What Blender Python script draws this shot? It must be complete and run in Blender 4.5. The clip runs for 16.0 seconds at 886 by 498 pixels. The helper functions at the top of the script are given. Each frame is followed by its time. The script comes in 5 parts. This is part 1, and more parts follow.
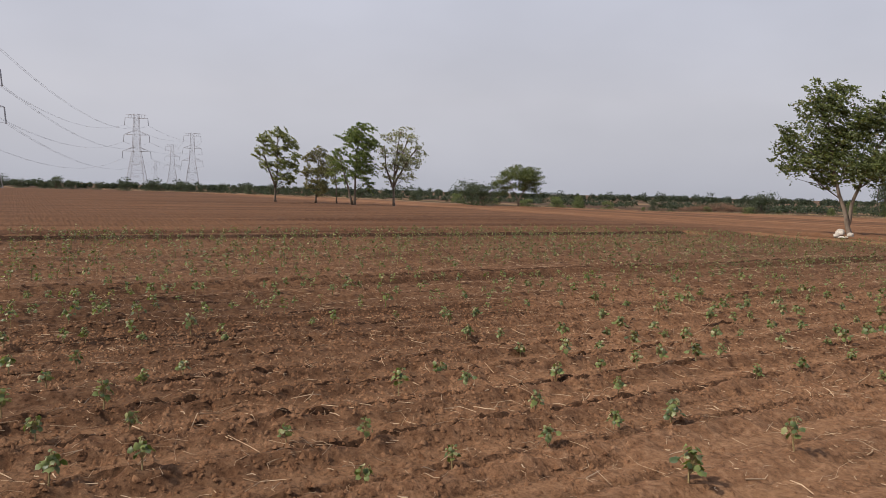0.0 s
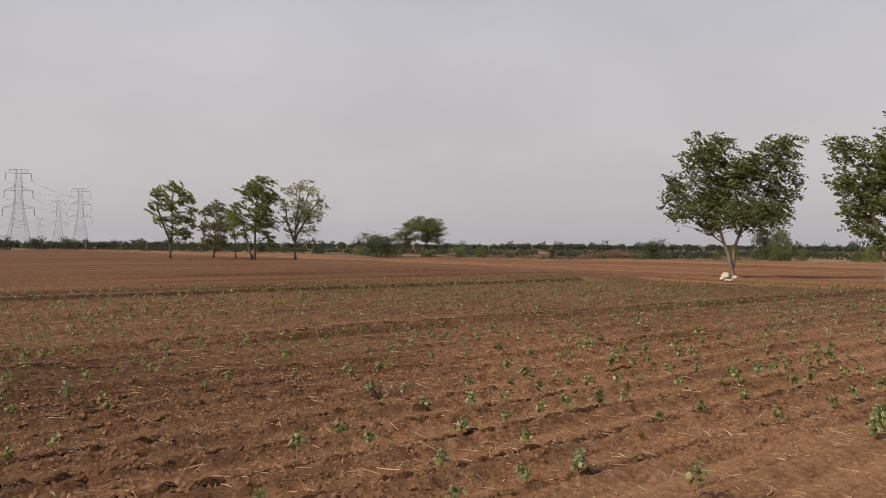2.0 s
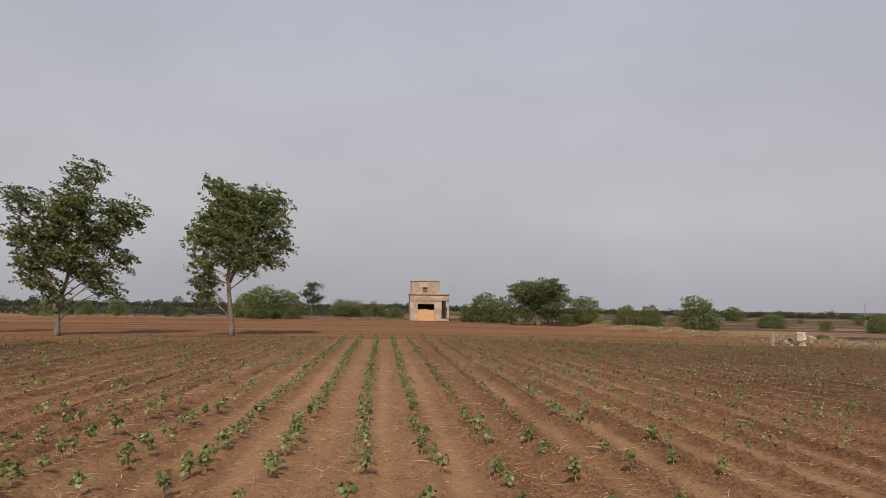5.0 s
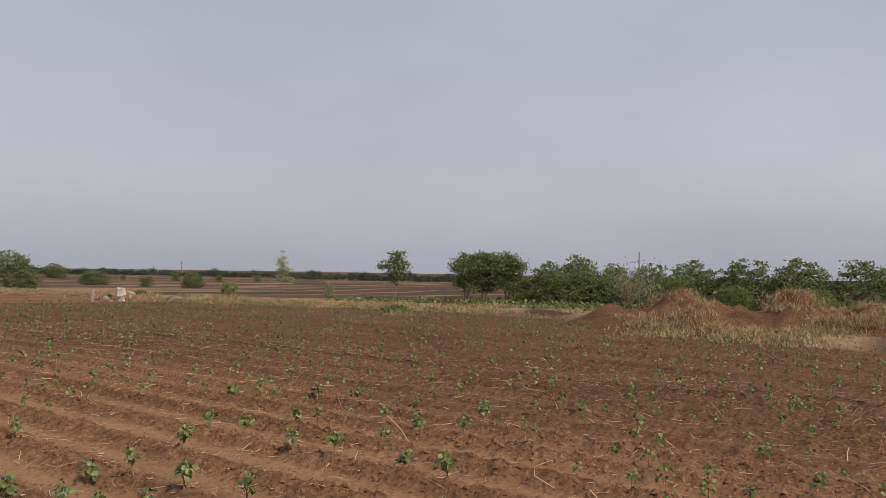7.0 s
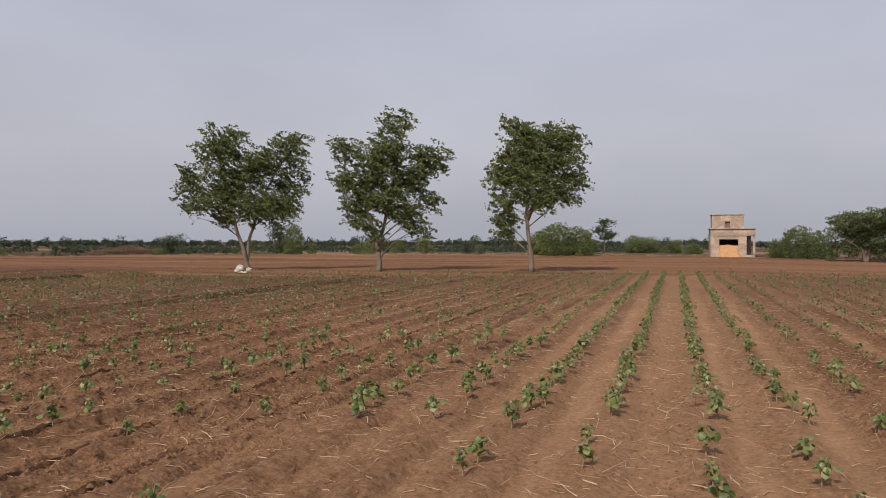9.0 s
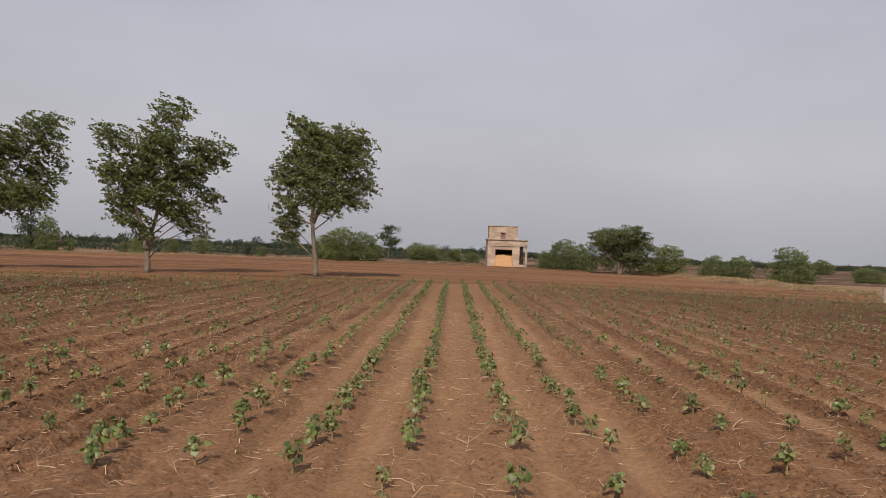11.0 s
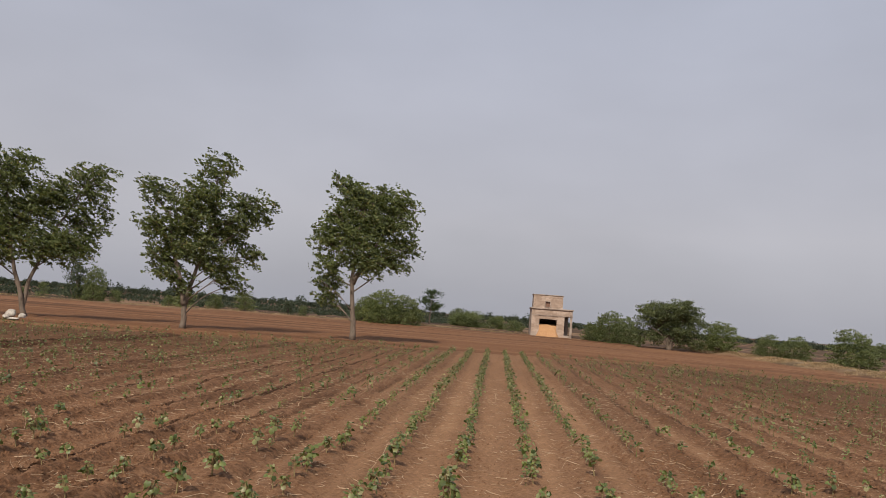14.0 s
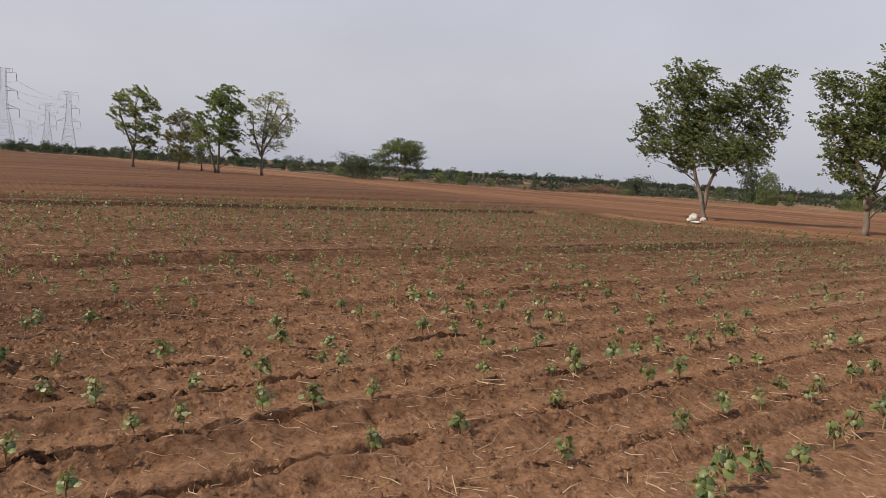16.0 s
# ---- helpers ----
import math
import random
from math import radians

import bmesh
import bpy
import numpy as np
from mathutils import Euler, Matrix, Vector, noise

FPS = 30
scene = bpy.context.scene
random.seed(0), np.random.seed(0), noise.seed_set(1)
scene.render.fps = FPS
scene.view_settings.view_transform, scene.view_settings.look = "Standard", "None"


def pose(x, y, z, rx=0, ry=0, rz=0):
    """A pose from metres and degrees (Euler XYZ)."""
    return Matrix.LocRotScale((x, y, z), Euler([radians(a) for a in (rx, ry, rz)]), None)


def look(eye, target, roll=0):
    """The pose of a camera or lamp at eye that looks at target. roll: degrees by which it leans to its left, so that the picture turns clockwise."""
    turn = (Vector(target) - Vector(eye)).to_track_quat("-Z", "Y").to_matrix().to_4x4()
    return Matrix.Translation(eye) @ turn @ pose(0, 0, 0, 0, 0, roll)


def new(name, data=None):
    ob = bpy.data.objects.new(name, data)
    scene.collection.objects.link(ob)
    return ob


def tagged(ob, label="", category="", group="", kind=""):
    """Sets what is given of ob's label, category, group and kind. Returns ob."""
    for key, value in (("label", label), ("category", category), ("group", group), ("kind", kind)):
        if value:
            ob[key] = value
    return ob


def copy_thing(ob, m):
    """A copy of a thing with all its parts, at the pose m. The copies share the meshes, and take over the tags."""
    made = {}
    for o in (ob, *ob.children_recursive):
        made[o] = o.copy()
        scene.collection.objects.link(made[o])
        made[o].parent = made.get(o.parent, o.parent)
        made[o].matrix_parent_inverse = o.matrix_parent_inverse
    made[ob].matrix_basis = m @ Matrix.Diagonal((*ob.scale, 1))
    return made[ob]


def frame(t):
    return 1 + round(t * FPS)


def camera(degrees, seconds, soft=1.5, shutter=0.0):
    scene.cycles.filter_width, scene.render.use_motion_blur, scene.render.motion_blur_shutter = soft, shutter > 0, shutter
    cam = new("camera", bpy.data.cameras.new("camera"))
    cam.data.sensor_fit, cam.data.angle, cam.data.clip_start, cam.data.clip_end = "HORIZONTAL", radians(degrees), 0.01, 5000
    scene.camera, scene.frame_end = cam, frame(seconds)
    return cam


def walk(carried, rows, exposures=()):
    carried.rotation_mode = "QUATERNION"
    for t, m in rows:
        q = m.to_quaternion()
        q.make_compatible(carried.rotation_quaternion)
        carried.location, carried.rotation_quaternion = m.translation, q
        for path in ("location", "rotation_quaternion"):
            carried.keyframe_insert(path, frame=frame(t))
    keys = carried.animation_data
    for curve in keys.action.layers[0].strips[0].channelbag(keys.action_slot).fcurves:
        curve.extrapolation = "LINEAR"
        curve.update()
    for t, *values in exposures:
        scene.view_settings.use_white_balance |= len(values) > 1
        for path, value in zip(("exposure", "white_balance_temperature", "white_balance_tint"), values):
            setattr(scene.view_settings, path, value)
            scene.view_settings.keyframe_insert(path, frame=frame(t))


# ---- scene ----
cam = camera(61.4, 16.0, soft=0.8)
PATH = [
    (0, (0.188, -2.81, 1.821), (-1.541, -1.817, 1.667), 1.4),
    (0.5, (0.17, -2.914, 1.853), (-1.718, -2.263, 1.753), 0.6),
    (1, (0.155, -2.921, 1.836), (-1.752, -2.32, 1.779), 0.2),
    (1.5, (0.112, -2.812, 1.833), (-1.714, -1.996, 1.806), 0.2),
    (2, (0.066, -2.683, 1.816), (-1.528, -1.475, 1.804), 0.3),
    (2.5, (0.022, -2.572, 1.807), (-1.26, -1.039, 1.899), -0.1),
    (3, (0.033, -2.414, 1.778), (-0.968, -0.688, 1.914), -1.3),
    (3.5, (0.11, -2.328, 1.77), (-0.723, -0.516, 1.916), -1.9),
    (4, (0.209, -2.225, 1.768), (-0.424, -0.333, 1.916), -0.7),
    (4.5, (0.277, -2.11, 1.756), (0.086, -0.126, 1.922), 1.0),
    (5, (0.237, -1.936, 1.699), (0.395, 0.052, 1.852), 0.7),
    (5.2, (0.235, -1.92, 1.686), (0.483, 0.059, 1.834), 0.9),
    (5.7, (0.255, -1.853, 1.659), (0.874, 0.045, 1.789), 0.9),
    (6.2, (0.297, -1.847, 1.652), (1.501, -0.253, 1.756), 0.9),
    (6.6, (0.348, -1.886, 1.651), (1.891, -0.616, 1.733), 1.0),
    (6.9, (0.399, -1.94, 1.655), (2.018, -0.767, 1.72), 0.9),
    (7.1, (0.41, -1.959, 1.664), (1.954, -0.69, 1.723), 0.9),
    (7.3, (0.39, -1.954, 1.658), (1.744, -0.483, 1.712), 0.7),
    (7.4, (0.35, -1.916, 1.655), (1.635, -0.385, 1.703), 0.4),
    (7.5, (0.309, -1.878, 1.652), (1.456, -0.24, 1.694), 0.2),
    (7.6, (0.24, -1.815, 1.655), (1.181, -0.05, 1.668), 0.1),
    (7.8, (0.156, -1.756, 1.641), (0.725, 0.162, 1.617), -0.4),
    (8, (0.127, -1.702, 1.637), (0.395, 0.28, 1.610), -1.1),
    (8.2, (0.011, -1.692, 1.608), (0.025, 0.308, 1.572), -1.8),
    (8.6, (-0.141, -1.615, 1.619), (-0.558, 0.341, 1.585), -1.1),
    (9.1, (-0.293, -1.5, 1.637), (-0.895, 0.407, 1.621), 0.1),
    (9.7, (-0.402, -1.288, 1.665), (-0.896, 0.65, 1.671), 1.2),
    (10.3, (-0.441, -1.028, 1.682), (-0.755, 0.948, 1.699), 1.9),
    (10.5, (-0.428, -0.866, 1.683), (-0.654, 1.121, 1.707), 2.0),
    (11, (-0.508, -0.562, 1.666), (-0.537, 1.438, 1.668), 2.0),
    (11.5, (-0.61, -0.226, 1.662), (-0.484, 1.77, 1.688), 2.2),
    (12, (-0.658, -0.045, 1.668), (-0.512, 1.949, 1.723), 2.3),
    (12.5, (-0.669, 0.255, 1.696), (-0.538, 2.249, 1.782), 1.8),
    (13, (-0.651, 0.588, 1.666), (-0.525, 2.581, 1.767), 1.6),
    (13.5, (-0.625, 0.762, 1.668), (-0.454, 2.751, 1.781), 1.4),
    (13.8, (-0.564, 0.866, 1.705), (-0.51, 2.861, 1.831), 3.0),
    (14, (-0.496, 0.799, 1.744), (-0.652, 2.786, 1.914), 4.4),
    (14.5, (-0.512, 0.757, 1.739), (-0.836, 2.731, 1.709), 1.9),
    (15, (-0.695, 1.069, 1.684), (-1.054, 3.032, 1.544), 1.9),
    (15.5, (-0.807, 1.156, 1.703), (-1.318, 3.083, 1.55), 2.1),
    (15.7, (-0.85, 1.201, 1.708), (-1.676, 3.014, 1.535), 1.8),
    (16, (-0.869, 1.132, 1.766), (-2.441, 2.350, 1.557), 3.5),
]
walk(cam, [(t, look(eye, target, roll)) for t, eye, target, roll in PATH],
     [(0.0, 0.24, 6530, 10), (1.0, 0.20, 6750, 10), (2.0, 0.17, 7150, 10), (3.5, 0.03, 6980, 10), (5.2, 0.01, 6800, 10), (7.5, 0.04, 6450, 10), (8.2, 0.08, 6350, 10),
      (10.5, 0.06, 6740, 10), (12.5, 0.02, 6680, 10), (14.0, 0.0, 6620, 10), (14.5, 0.0, 6800, 10), (15.0, 0.26, 6750, 10), (15.5, 0.35, 6650, 10), (16.0, 0.26, 6540, 10)])

# ---- sky and sun ----
SUN_ELEVATION, SUN_TURN = radians(44), radians(191)   # the sun stands behind the camera's main view
world = bpy.data.worlds.new("hazy_sky")
scene.world = world
world.use_nodes = True
wn, wl = world.node_tree.nodes, world.node_tree.links
wn.clear()
sky = wn.new("ShaderNodeTexSky")
sky.sky_type, sky.sun_disc = "NISHITA", False
sky.sun_elevation, sky.sun_rotation = SUN_ELEVATION, SUN_TURN
sky.air_density, sky.dust_density, sky.ozone_density = 1.0, 4.0, 1.0
sky_gain = wn.new("ShaderNodeMix")
sky_gain.data_type, sky_gain.blend_type = "RGBA", "MULTIPLY"
sky_gain.inputs[0].default_value = 1.0
sky_gain.inputs[7].default_value = (0.09, 0.09, 0.09, 1)
wl.new(sky.outputs[0], sky_gain.inputs[6])
wco = wn.new("ShaderNodeTexCoord")
wsep = wn.new("ShaderNodeSeparateXYZ")
wl.new(wco.outputs["Generated"], wsep.inputs[0])
wramp = wn.new("ShaderNodeValToRGB")
wramp.color_ramp.elements[0].position, wramp.color_ramp.elements[0].color = 0.0, (0.42, 0.43, 0.49, 1)
wramp.color_ramp.elements[1].position, wramp.color_ramp.elements[1].color = 0.75, (0.42, 0.48, 0.62, 1)
mid = wramp.color_ramp.elements.new(0.12)
mid.color = (0.512, 0.508, 0.560, 1)
mid = wramp.color_ramp.elements.new(0.35)
mid.color = (0.485, 0.506, 0.595, 1)
wl.new(wsep.outputs[2], wramp.inputs[0])
wmap = wn.new("ShaderNodeMapping")
wmap.inputs["Scale"].default_value = (1.4, 1.4, 3.2)
wl.new(wco.outputs["Generated"], wmap.inputs[0])
wnoise = wn.new("ShaderNodeTexNoise")
wnoise.inputs["Scale"].default_value, wnoise.inputs["Detail"].default_value, wnoise.inputs["Roughness"].default_value = 1.6, 4, 0.5
wl.new(wmap.outputs[0], wnoise.inputs[0])
wcl = wn.new("ShaderNodeMapRange")
wcl.inputs[1].default_value, wcl.inputs[2].default_value, wcl.inputs[3].default_value, wcl.inputs[4].default_value = 0.35, 0.7, 0.94, 1.08
wl.new(wnoise.outputs[0], wcl.inputs[0])
wmul = wn.new("ShaderNodeVectorMath")
wmul.operation = "SCALE"
wl.new(wramp.outputs[0], wmul.inputs[0])
wl.new(wcl.outputs[0], wmul.inputs["Scale"])
wmix = wn.new("ShaderNodeMix")
wmix.data_type = "RGBA"
wmix.inputs[0].default_value = 0.88          # thick haze over the clear sky
wl.new(sky_gain.outputs[2], wmix.inputs[6])
wl.new(wmul.outputs[0], wmix.inputs[7])
wbg = wn.new("ShaderNodeBackground")
wbg.inputs[1].default_value = 1.0
wl.new(wmix.outputs[2], wbg.inputs[0])
wout = wn.new("ShaderNodeOutputWorld")
wl.new(wbg.outputs[0], wout.inputs[0])

sun = new("sun", bpy.data.lights.new("sun", "SUN"))
sun.data.energy, sun.data.angle, sun.data.color = 4.0, radians(3.0), (1.0, 0.92, 0.82)
sun_from = Vector((-0.19, -1.0, 0)).normalized() * math.cos(SUN_ELEVATION) + Vector((0, 0, math.sin(SUN_ELEVATION)))
sun.matrix_world = look(sun_from * 60, (0, 0, 0))


# ---- materials ----
def material(name, rough=0.9, metal=0.0):
    m = bpy.data.materials.new(name)
    m.use_nodes = True
    b = m.node_tree.nodes["Principled BSDF"]
    b.inputs["Roughness"].default_value, b.inputs["Metallic"].default_value = rough, metal
    b.inputs["Specular IOR Level"].default_value = 0.25
    return m, m.node_tree.nodes, m.node_tree.links, b


def noise_node(n, l, scale, detail=5, rough=0.55, stretch=(1, 1, 1), where="Object", turn=0):
    co, mp, nz = n.new("ShaderNodeTexCoord"), n.new("ShaderNodeMapping"), n.new("ShaderNodeTexNoise")
    mp.inputs["Scale"].default_value = stretch
    mp.inputs["Rotation"].default_value = (0, 0, radians(turn))
    nz.inputs["Scale"].default_value, nz.inputs["Detail"].default_value, nz.inputs["Roughness"].default_value = scale, detail, rough
    l.new(co.outputs[where], mp.inputs[0])
    l.new(mp.outputs[0], nz.inputs[0])
    return nz.outputs[0]


def ramp_node(n, l, fac, stops):
    r = n.new("ShaderNodeValToRGB")
    els = r.color_ramp.elements
    els[0].position, els[0].color = stops[0][0], (*stops[0][1], 1)
    els[1].position, els[1].color = stops[-1][0], (*stops[-1][1], 1)
    for p, c in stops[1:-1]:
        e = els.new(p)
        e.color = (*c, 1)
    l.new(fac, r.inputs[0])
    return r.outputs[0]


def mix_node(n, l, fac, a, b, blend="MIX"):
    m = n.new("ShaderNodeMix")
    m.data_type, m.blend_type = "RGBA", blend
    for value, slot in ((fac, m.inputs[0]), (a, m.inputs[6]), (b, m.inputs[7])):
        if isinstance(value, bpy.types.NodeSocket):
            l.new(value, slot)
        elif isinstance(value, tuple):
            slot.default_value = (*value, 1)
        else:
            slot.default_value = value
    return m.outputs[2]


def math_node(n, l, op, a, b):
    m = n.new("ShaderNodeMath")
    m.operation = op
    for value, slot in ((a, m.inputs[0]), (b, m.inputs[1])):
        if isinstance(value, bpy.types.NodeSocket):
            l.new(value, slot)
        else:
            slot.default_value = value
    return m.outputs[0]


def bump_node(n, l, b, height, strength, distance):
    bp = n.new("ShaderNodeBump")
    bp.inputs["Strength"].default_value, bp.inputs["Distance"].default_value = strength, distance
    l.new(height, bp.inputs["Height"])
    l.new(bp.outputs[0], b.inputs["Normal"])


def surface(name, colours, scale, rough=0.9, bump=0.3, bump_scale=None, stretch=(1, 1, 1), depth=0.01, metal=0.0):
    """A surface with stains at one scale, fine grain at another, and relief."""
    m, n, l, b = material(name, rough, metal)
    big = ramp_node(n, l, noise_node(n, l, scale, 5, 0.6, stretch), [(0.3 + 0.4 * i / (len(colours) - 1), c) for i, c in enumerate(colours)])
    grain = noise_node(n, l, bump_scale or scale * 12, 4, 0.6, stretch)
    fine = ramp_node(n, l, grain, [(0.3, (0.75, 0.75, 0.75)), (0.7, (1.2, 1.2, 1.2))])
    l.new(mix_node(n, l, 1.0, big, fine, "MULTIPLY"), b.inputs["Base Color"])
    bump_node(n, l, b, grain, bump, depth)
    return m


def foliage(name, dark, light, yellow=(0.16, 0.15, 0.03), yellow_part=0.06, rough=0.55, shine=0.35, through_light=0.35):
    """Leaves that differ one by one, lit from both sides."""
    m, n, l, b = material(name, rough)
    b.inputs["Specular IOR Level"].default_value = shine
    geo, info = n.new("ShaderNodeNewGeometry"), n.new("ShaderNodeObjectInfo")
    rnd = math_node(n, l, "FRACT", math_node(n, l, "ADD", geo.outputs["Random Per Island"], info.outputs["Random"]), 0.0)
    col = ramp_node(n, l, rnd, [(0.0, dark), (0.6, light), (1 - yellow_part, light), (1.0, yellow)])
    big = ramp_node(n, l, noise_node(n, l, 0.7, 3), [(0.3, (0.7, 0.72, 0.7)), (0.7, (1.25, 1.2, 1.1))])
    col = mix_node(n, l, 1.0, col, big, "MULTIPLY")
    l.new(col, b.inputs["Base Color"])
    tr, ad = n.new("ShaderNodeBsdfTranslucent"), n.new("ShaderNodeMixShader")
    l.new(mix_node(n, l, 1.0, col, (1.3, 1.35, 0.7), "MULTIPLY"), tr.inputs[0])
    ad.inputs[0].default_value = through_light
    l.new(b.outputs[0], ad.inputs[1])
    l.new(tr.outputs[0], ad.inputs[2])
    l.new(ad.outputs[0], n["Material Output"].inputs[0])
    return m


def ground_material():
    m, n, l, b = material("red_soil", 0.97)
    b.inputs["Specular IOR Level"].default_value = 0.12

    def attr(name):
        a = n.new("ShaderNodeAttribute")
        a.attribute_name = name
        return a.outputs["Fac"]
    wide = noise_node(n, l, 0.22, 6, 0.6)
    rowwise = noise_node(n, l, 1.3, 6, 0.65, (1.0, 0.12, 1.0))
    clod = noise_node(n, l, 13.0, 7, 0.62)
    crumb = noise_node(n, l, 24.0, 8, 0.78)
    grain = noise_node(n, l, 160.0, 4, 0.75)
    soil = ramp_node(n, l, clod, [(0.38, (0.134, 0.065, 0.033)), (0.46, (0.167, 0.085, 0.044)), (0.54, (0.193, 0.101, 0.054)), (0.62, (0.226, 0.125, 0.070))])
    soil = mix_node(n, l, 1.0, soil, ramp_node(n, l, crumb, [(0.405, (0.70, 0.68, 0.67)), (0.47, (0.95, 0.95, 0.95)), (0.53, (1.06, 1.06, 1.06)), (0.60, (1.22, 1.23, 1.24))]), "MULTIPLY")
    soil = mix_node(n, l, 1.0, soil, ramp_node(n, l, rowwise, [(0.36, (0.82, 0.80, 0.78)), (0.5, (1.0, 1.0, 1.0)), (0.64, (1.10, 1.11, 1.12))]), "MULTIPLY")
    soil = mix_node(n, l, 1.0, soil, ramp_node(n, l, wide, [(0.3, (0.86, 0.85, 0.84)), (0.7, (1.12, 1.12, 1.12))]), "MULTIPLY")
    # moist turned soil, with the shade of furrow sides put into the colour
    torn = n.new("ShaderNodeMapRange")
    l.new(math_node(n, l, "ADD", attr("moist_shade"), math_node(n, l, "MULTIPLY", math_node(n, l, "SUBTRACT", crumb, 0.5), -2.2)), torn.inputs[0])
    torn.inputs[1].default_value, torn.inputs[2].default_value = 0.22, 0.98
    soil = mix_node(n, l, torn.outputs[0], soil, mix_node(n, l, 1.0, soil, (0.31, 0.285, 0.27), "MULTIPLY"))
    soil = mix_node(n, l, attr("soil_darken"), soil, mix_node(n, l, 1.0, soil, (0.40, 0.39, 0.38), "MULTIPLY"))
    crust = ramp_node(n, l, noise_node(n, l, 4.0, 6, 0.6, (1, 0.35, 1)), [(0.3, (0.240, 0.128, 0.066)), (0.7, (0.310, 0.174, 0.093))])
    crust = mix_node(n, l, 0.55, crust, mix_node(n, l, 1.0, crust, ramp_node(n, l, crumb, [(0.41, (0.6, 0.58, 0.56)), (0.5, (1.0, 1.0, 1.0)), (0.58, (1.25, 1.26, 1.27))]), "MULTIPLY"))
    soil = mix_node(n, l, attr("crust"), soil, crust)
    far_streak = noise_node(n, l, 0.30, 5, 0.65, (0.035, 1.0, 1.0))
    left_streak = noise_node(n, l, 0.55, 6, 0.75, (1.0, 0.03, 1.0))
    bare = ramp_node(n, l, far_streak, [(0.36, (0.096, 0.046, 0.023)), (0.5, (0.174, 0.083, 0.040)), (0.66, (0.240, 0.122, 0.062))])
    bare_left = ramp_node(n, l, left_streak, [(0.40, (0.068, 0.032, 0.016)), (0.48, (0.100, 0.048, 0.024)), (0.60, (0.145, 0.072, 0.037))])
    bare = mix_node(n, l, attr("leftward"), bare, bare_left)
    bare = mix_node(n, l, 1.0, bare, ramp_node(n, l, clod, [(0.35, (0.75, 0.75, 0.75)), (0.65, (1.2, 1.2, 1.2))]), "MULTIPLY")
    soil = mix_node(n, l, attr("bare"), soil, bare)
    dry = ramp_node(n, l, noise_node(n, l, 0.05, 3, 0.5, (0.12, 1.0, 1), turn=-48), [(0.32, (0.082, 0.040, 0.024)), (0.44, (0.064, 0.040, 0.023)), (0.485, (0.058, 0.043, 0.024)), (0.505, (0.235, 0.146, 0.084)), (0.535, (0.200, 0.120, 0.070)), (0.56, (0.078, 0.044, 0.027)), (0.75, (0.066, 0.046, 0.027))])
    soil = mix_node(n, l, attr("dry"), soil, dry)
    thatch = ramp_node(n, l, noise_node(n, l, 2.2, 6, 0.7), [(0.36, (0.13, 0.085, 0.045)), (0.5, (0.27, 0.19, 0.11)), (0.66, (0.38, 0.285, 0.18))])
    soil = mix_node(n, l, attr("verge"), soil, thatch)
    # shade in the gaps between clods, put into the colour as dark specks
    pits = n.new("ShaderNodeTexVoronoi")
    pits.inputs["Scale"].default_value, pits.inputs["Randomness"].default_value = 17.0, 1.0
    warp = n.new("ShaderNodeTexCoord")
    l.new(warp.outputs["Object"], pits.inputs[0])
    pit_shade = ramp_node(n, l, math_node(n, l, "ADD", pits.outputs["Distance"], math_node(n, l, "MULTIPLY", math_node(n, l, "SUBTRACT", crumb, 0.5), 0.9)), [(0.12, (0.45, 0.42, 0.40)), (0.26, (1.0, 1.0, 1.0))])
    soil = mix_node(n, l, attr("broken"), soil, mix_node(n, l, 1.0, soil, pit_shade, "MULTIPLY"))
    l.new(mix_node(n, l, 1.0, soil, ramp_node(n, l, grain, [(0.36, (0.80, 0.80, 0.80)), (0.64, (1.16, 1.16, 1.16))]), "MULTIPLY"), b.inputs["Base Color"])
    both = math_node(n, l, "ADD", math_node(n, l, "MULTIPLY", clod, 0.7), math_node(n, l, "ADD", math_node(n, l, "MULTIPLY", crumb, 0.55), math_node(n, l, "MULTIPLY", grain, 0.10)))
    bump_node(n, l, b, both, 0.8, 0.03)
    return m


SOIL = ground_material()
BARK = surface("pale_bark", [(0.105, 0.080, 0.060), (0.190, 0.148, 0.114), (0.145, 0.110, 0.084)], 3.0, 0.95, 0.6, 18, (1, 1, 0.25), 0.02)
DARK_BARK = surface("dark_bark", [(0.09, 0.07, 0.05), (0.17, 0.13, 0.10)], 3.0, 0.95, 0.6, 18, (1, 1, 0.25), 0.02)
LEAF_NEAR = foliage("broad_tree_leaf", (0.040, 0.055, 0.020), (0.137, 0.164, 0.056), (0.24, 0.20, 0.07), 0.07, 0.42, 0.5)
LEAF_DARK = foliage("dark_tree_leaf", (0.028, 0.048, 0.018), (0.060, 0.090, 0.032), (0.12, 0.12, 0.04), 0.03)
LEAF_OLIVE = foliage("olive_tree_leaf", (0.062, 0.083, 0.033), (0.131, 0.156, 0.060), (0.22, 0.19, 0.06), 0.10)
LEAF_GROUP = foliage("sunlit_field_leaf", (0.106, 0.131, 0.053), (0.281, 0.300, 0.131), (0.32, 0.28, 0.11), 0.10)
LEAF_GREEN = foliage("deep_green_field_leaf", (0.065, 0.100, 0.034), (0.188, 0.237, 0.083), (0.20, 0.20, 0.07), 0.05)
LEAF_BROWNISH = foliage("brownish_field_leaf", (0.106, 0.106, 0.053), (0.244, 0.225, 0.119), (0.26, 0.20, 0.10), 0.15)
LEAF_FADED = foliage("faded_field_leaf", (0.169, 0.181, 0.106), (0.338, 0.350, 0.225), (0.36, 0.33, 0.19), 0.15)
LEAF_THORN = foliage("thorn_tree_leaf", (0.041, 0.057, 0.024), (0.111, 0.132, 0.054), (0.15, 0.14, 0.06), 0.06, 0.55, 0.35, 0.2)
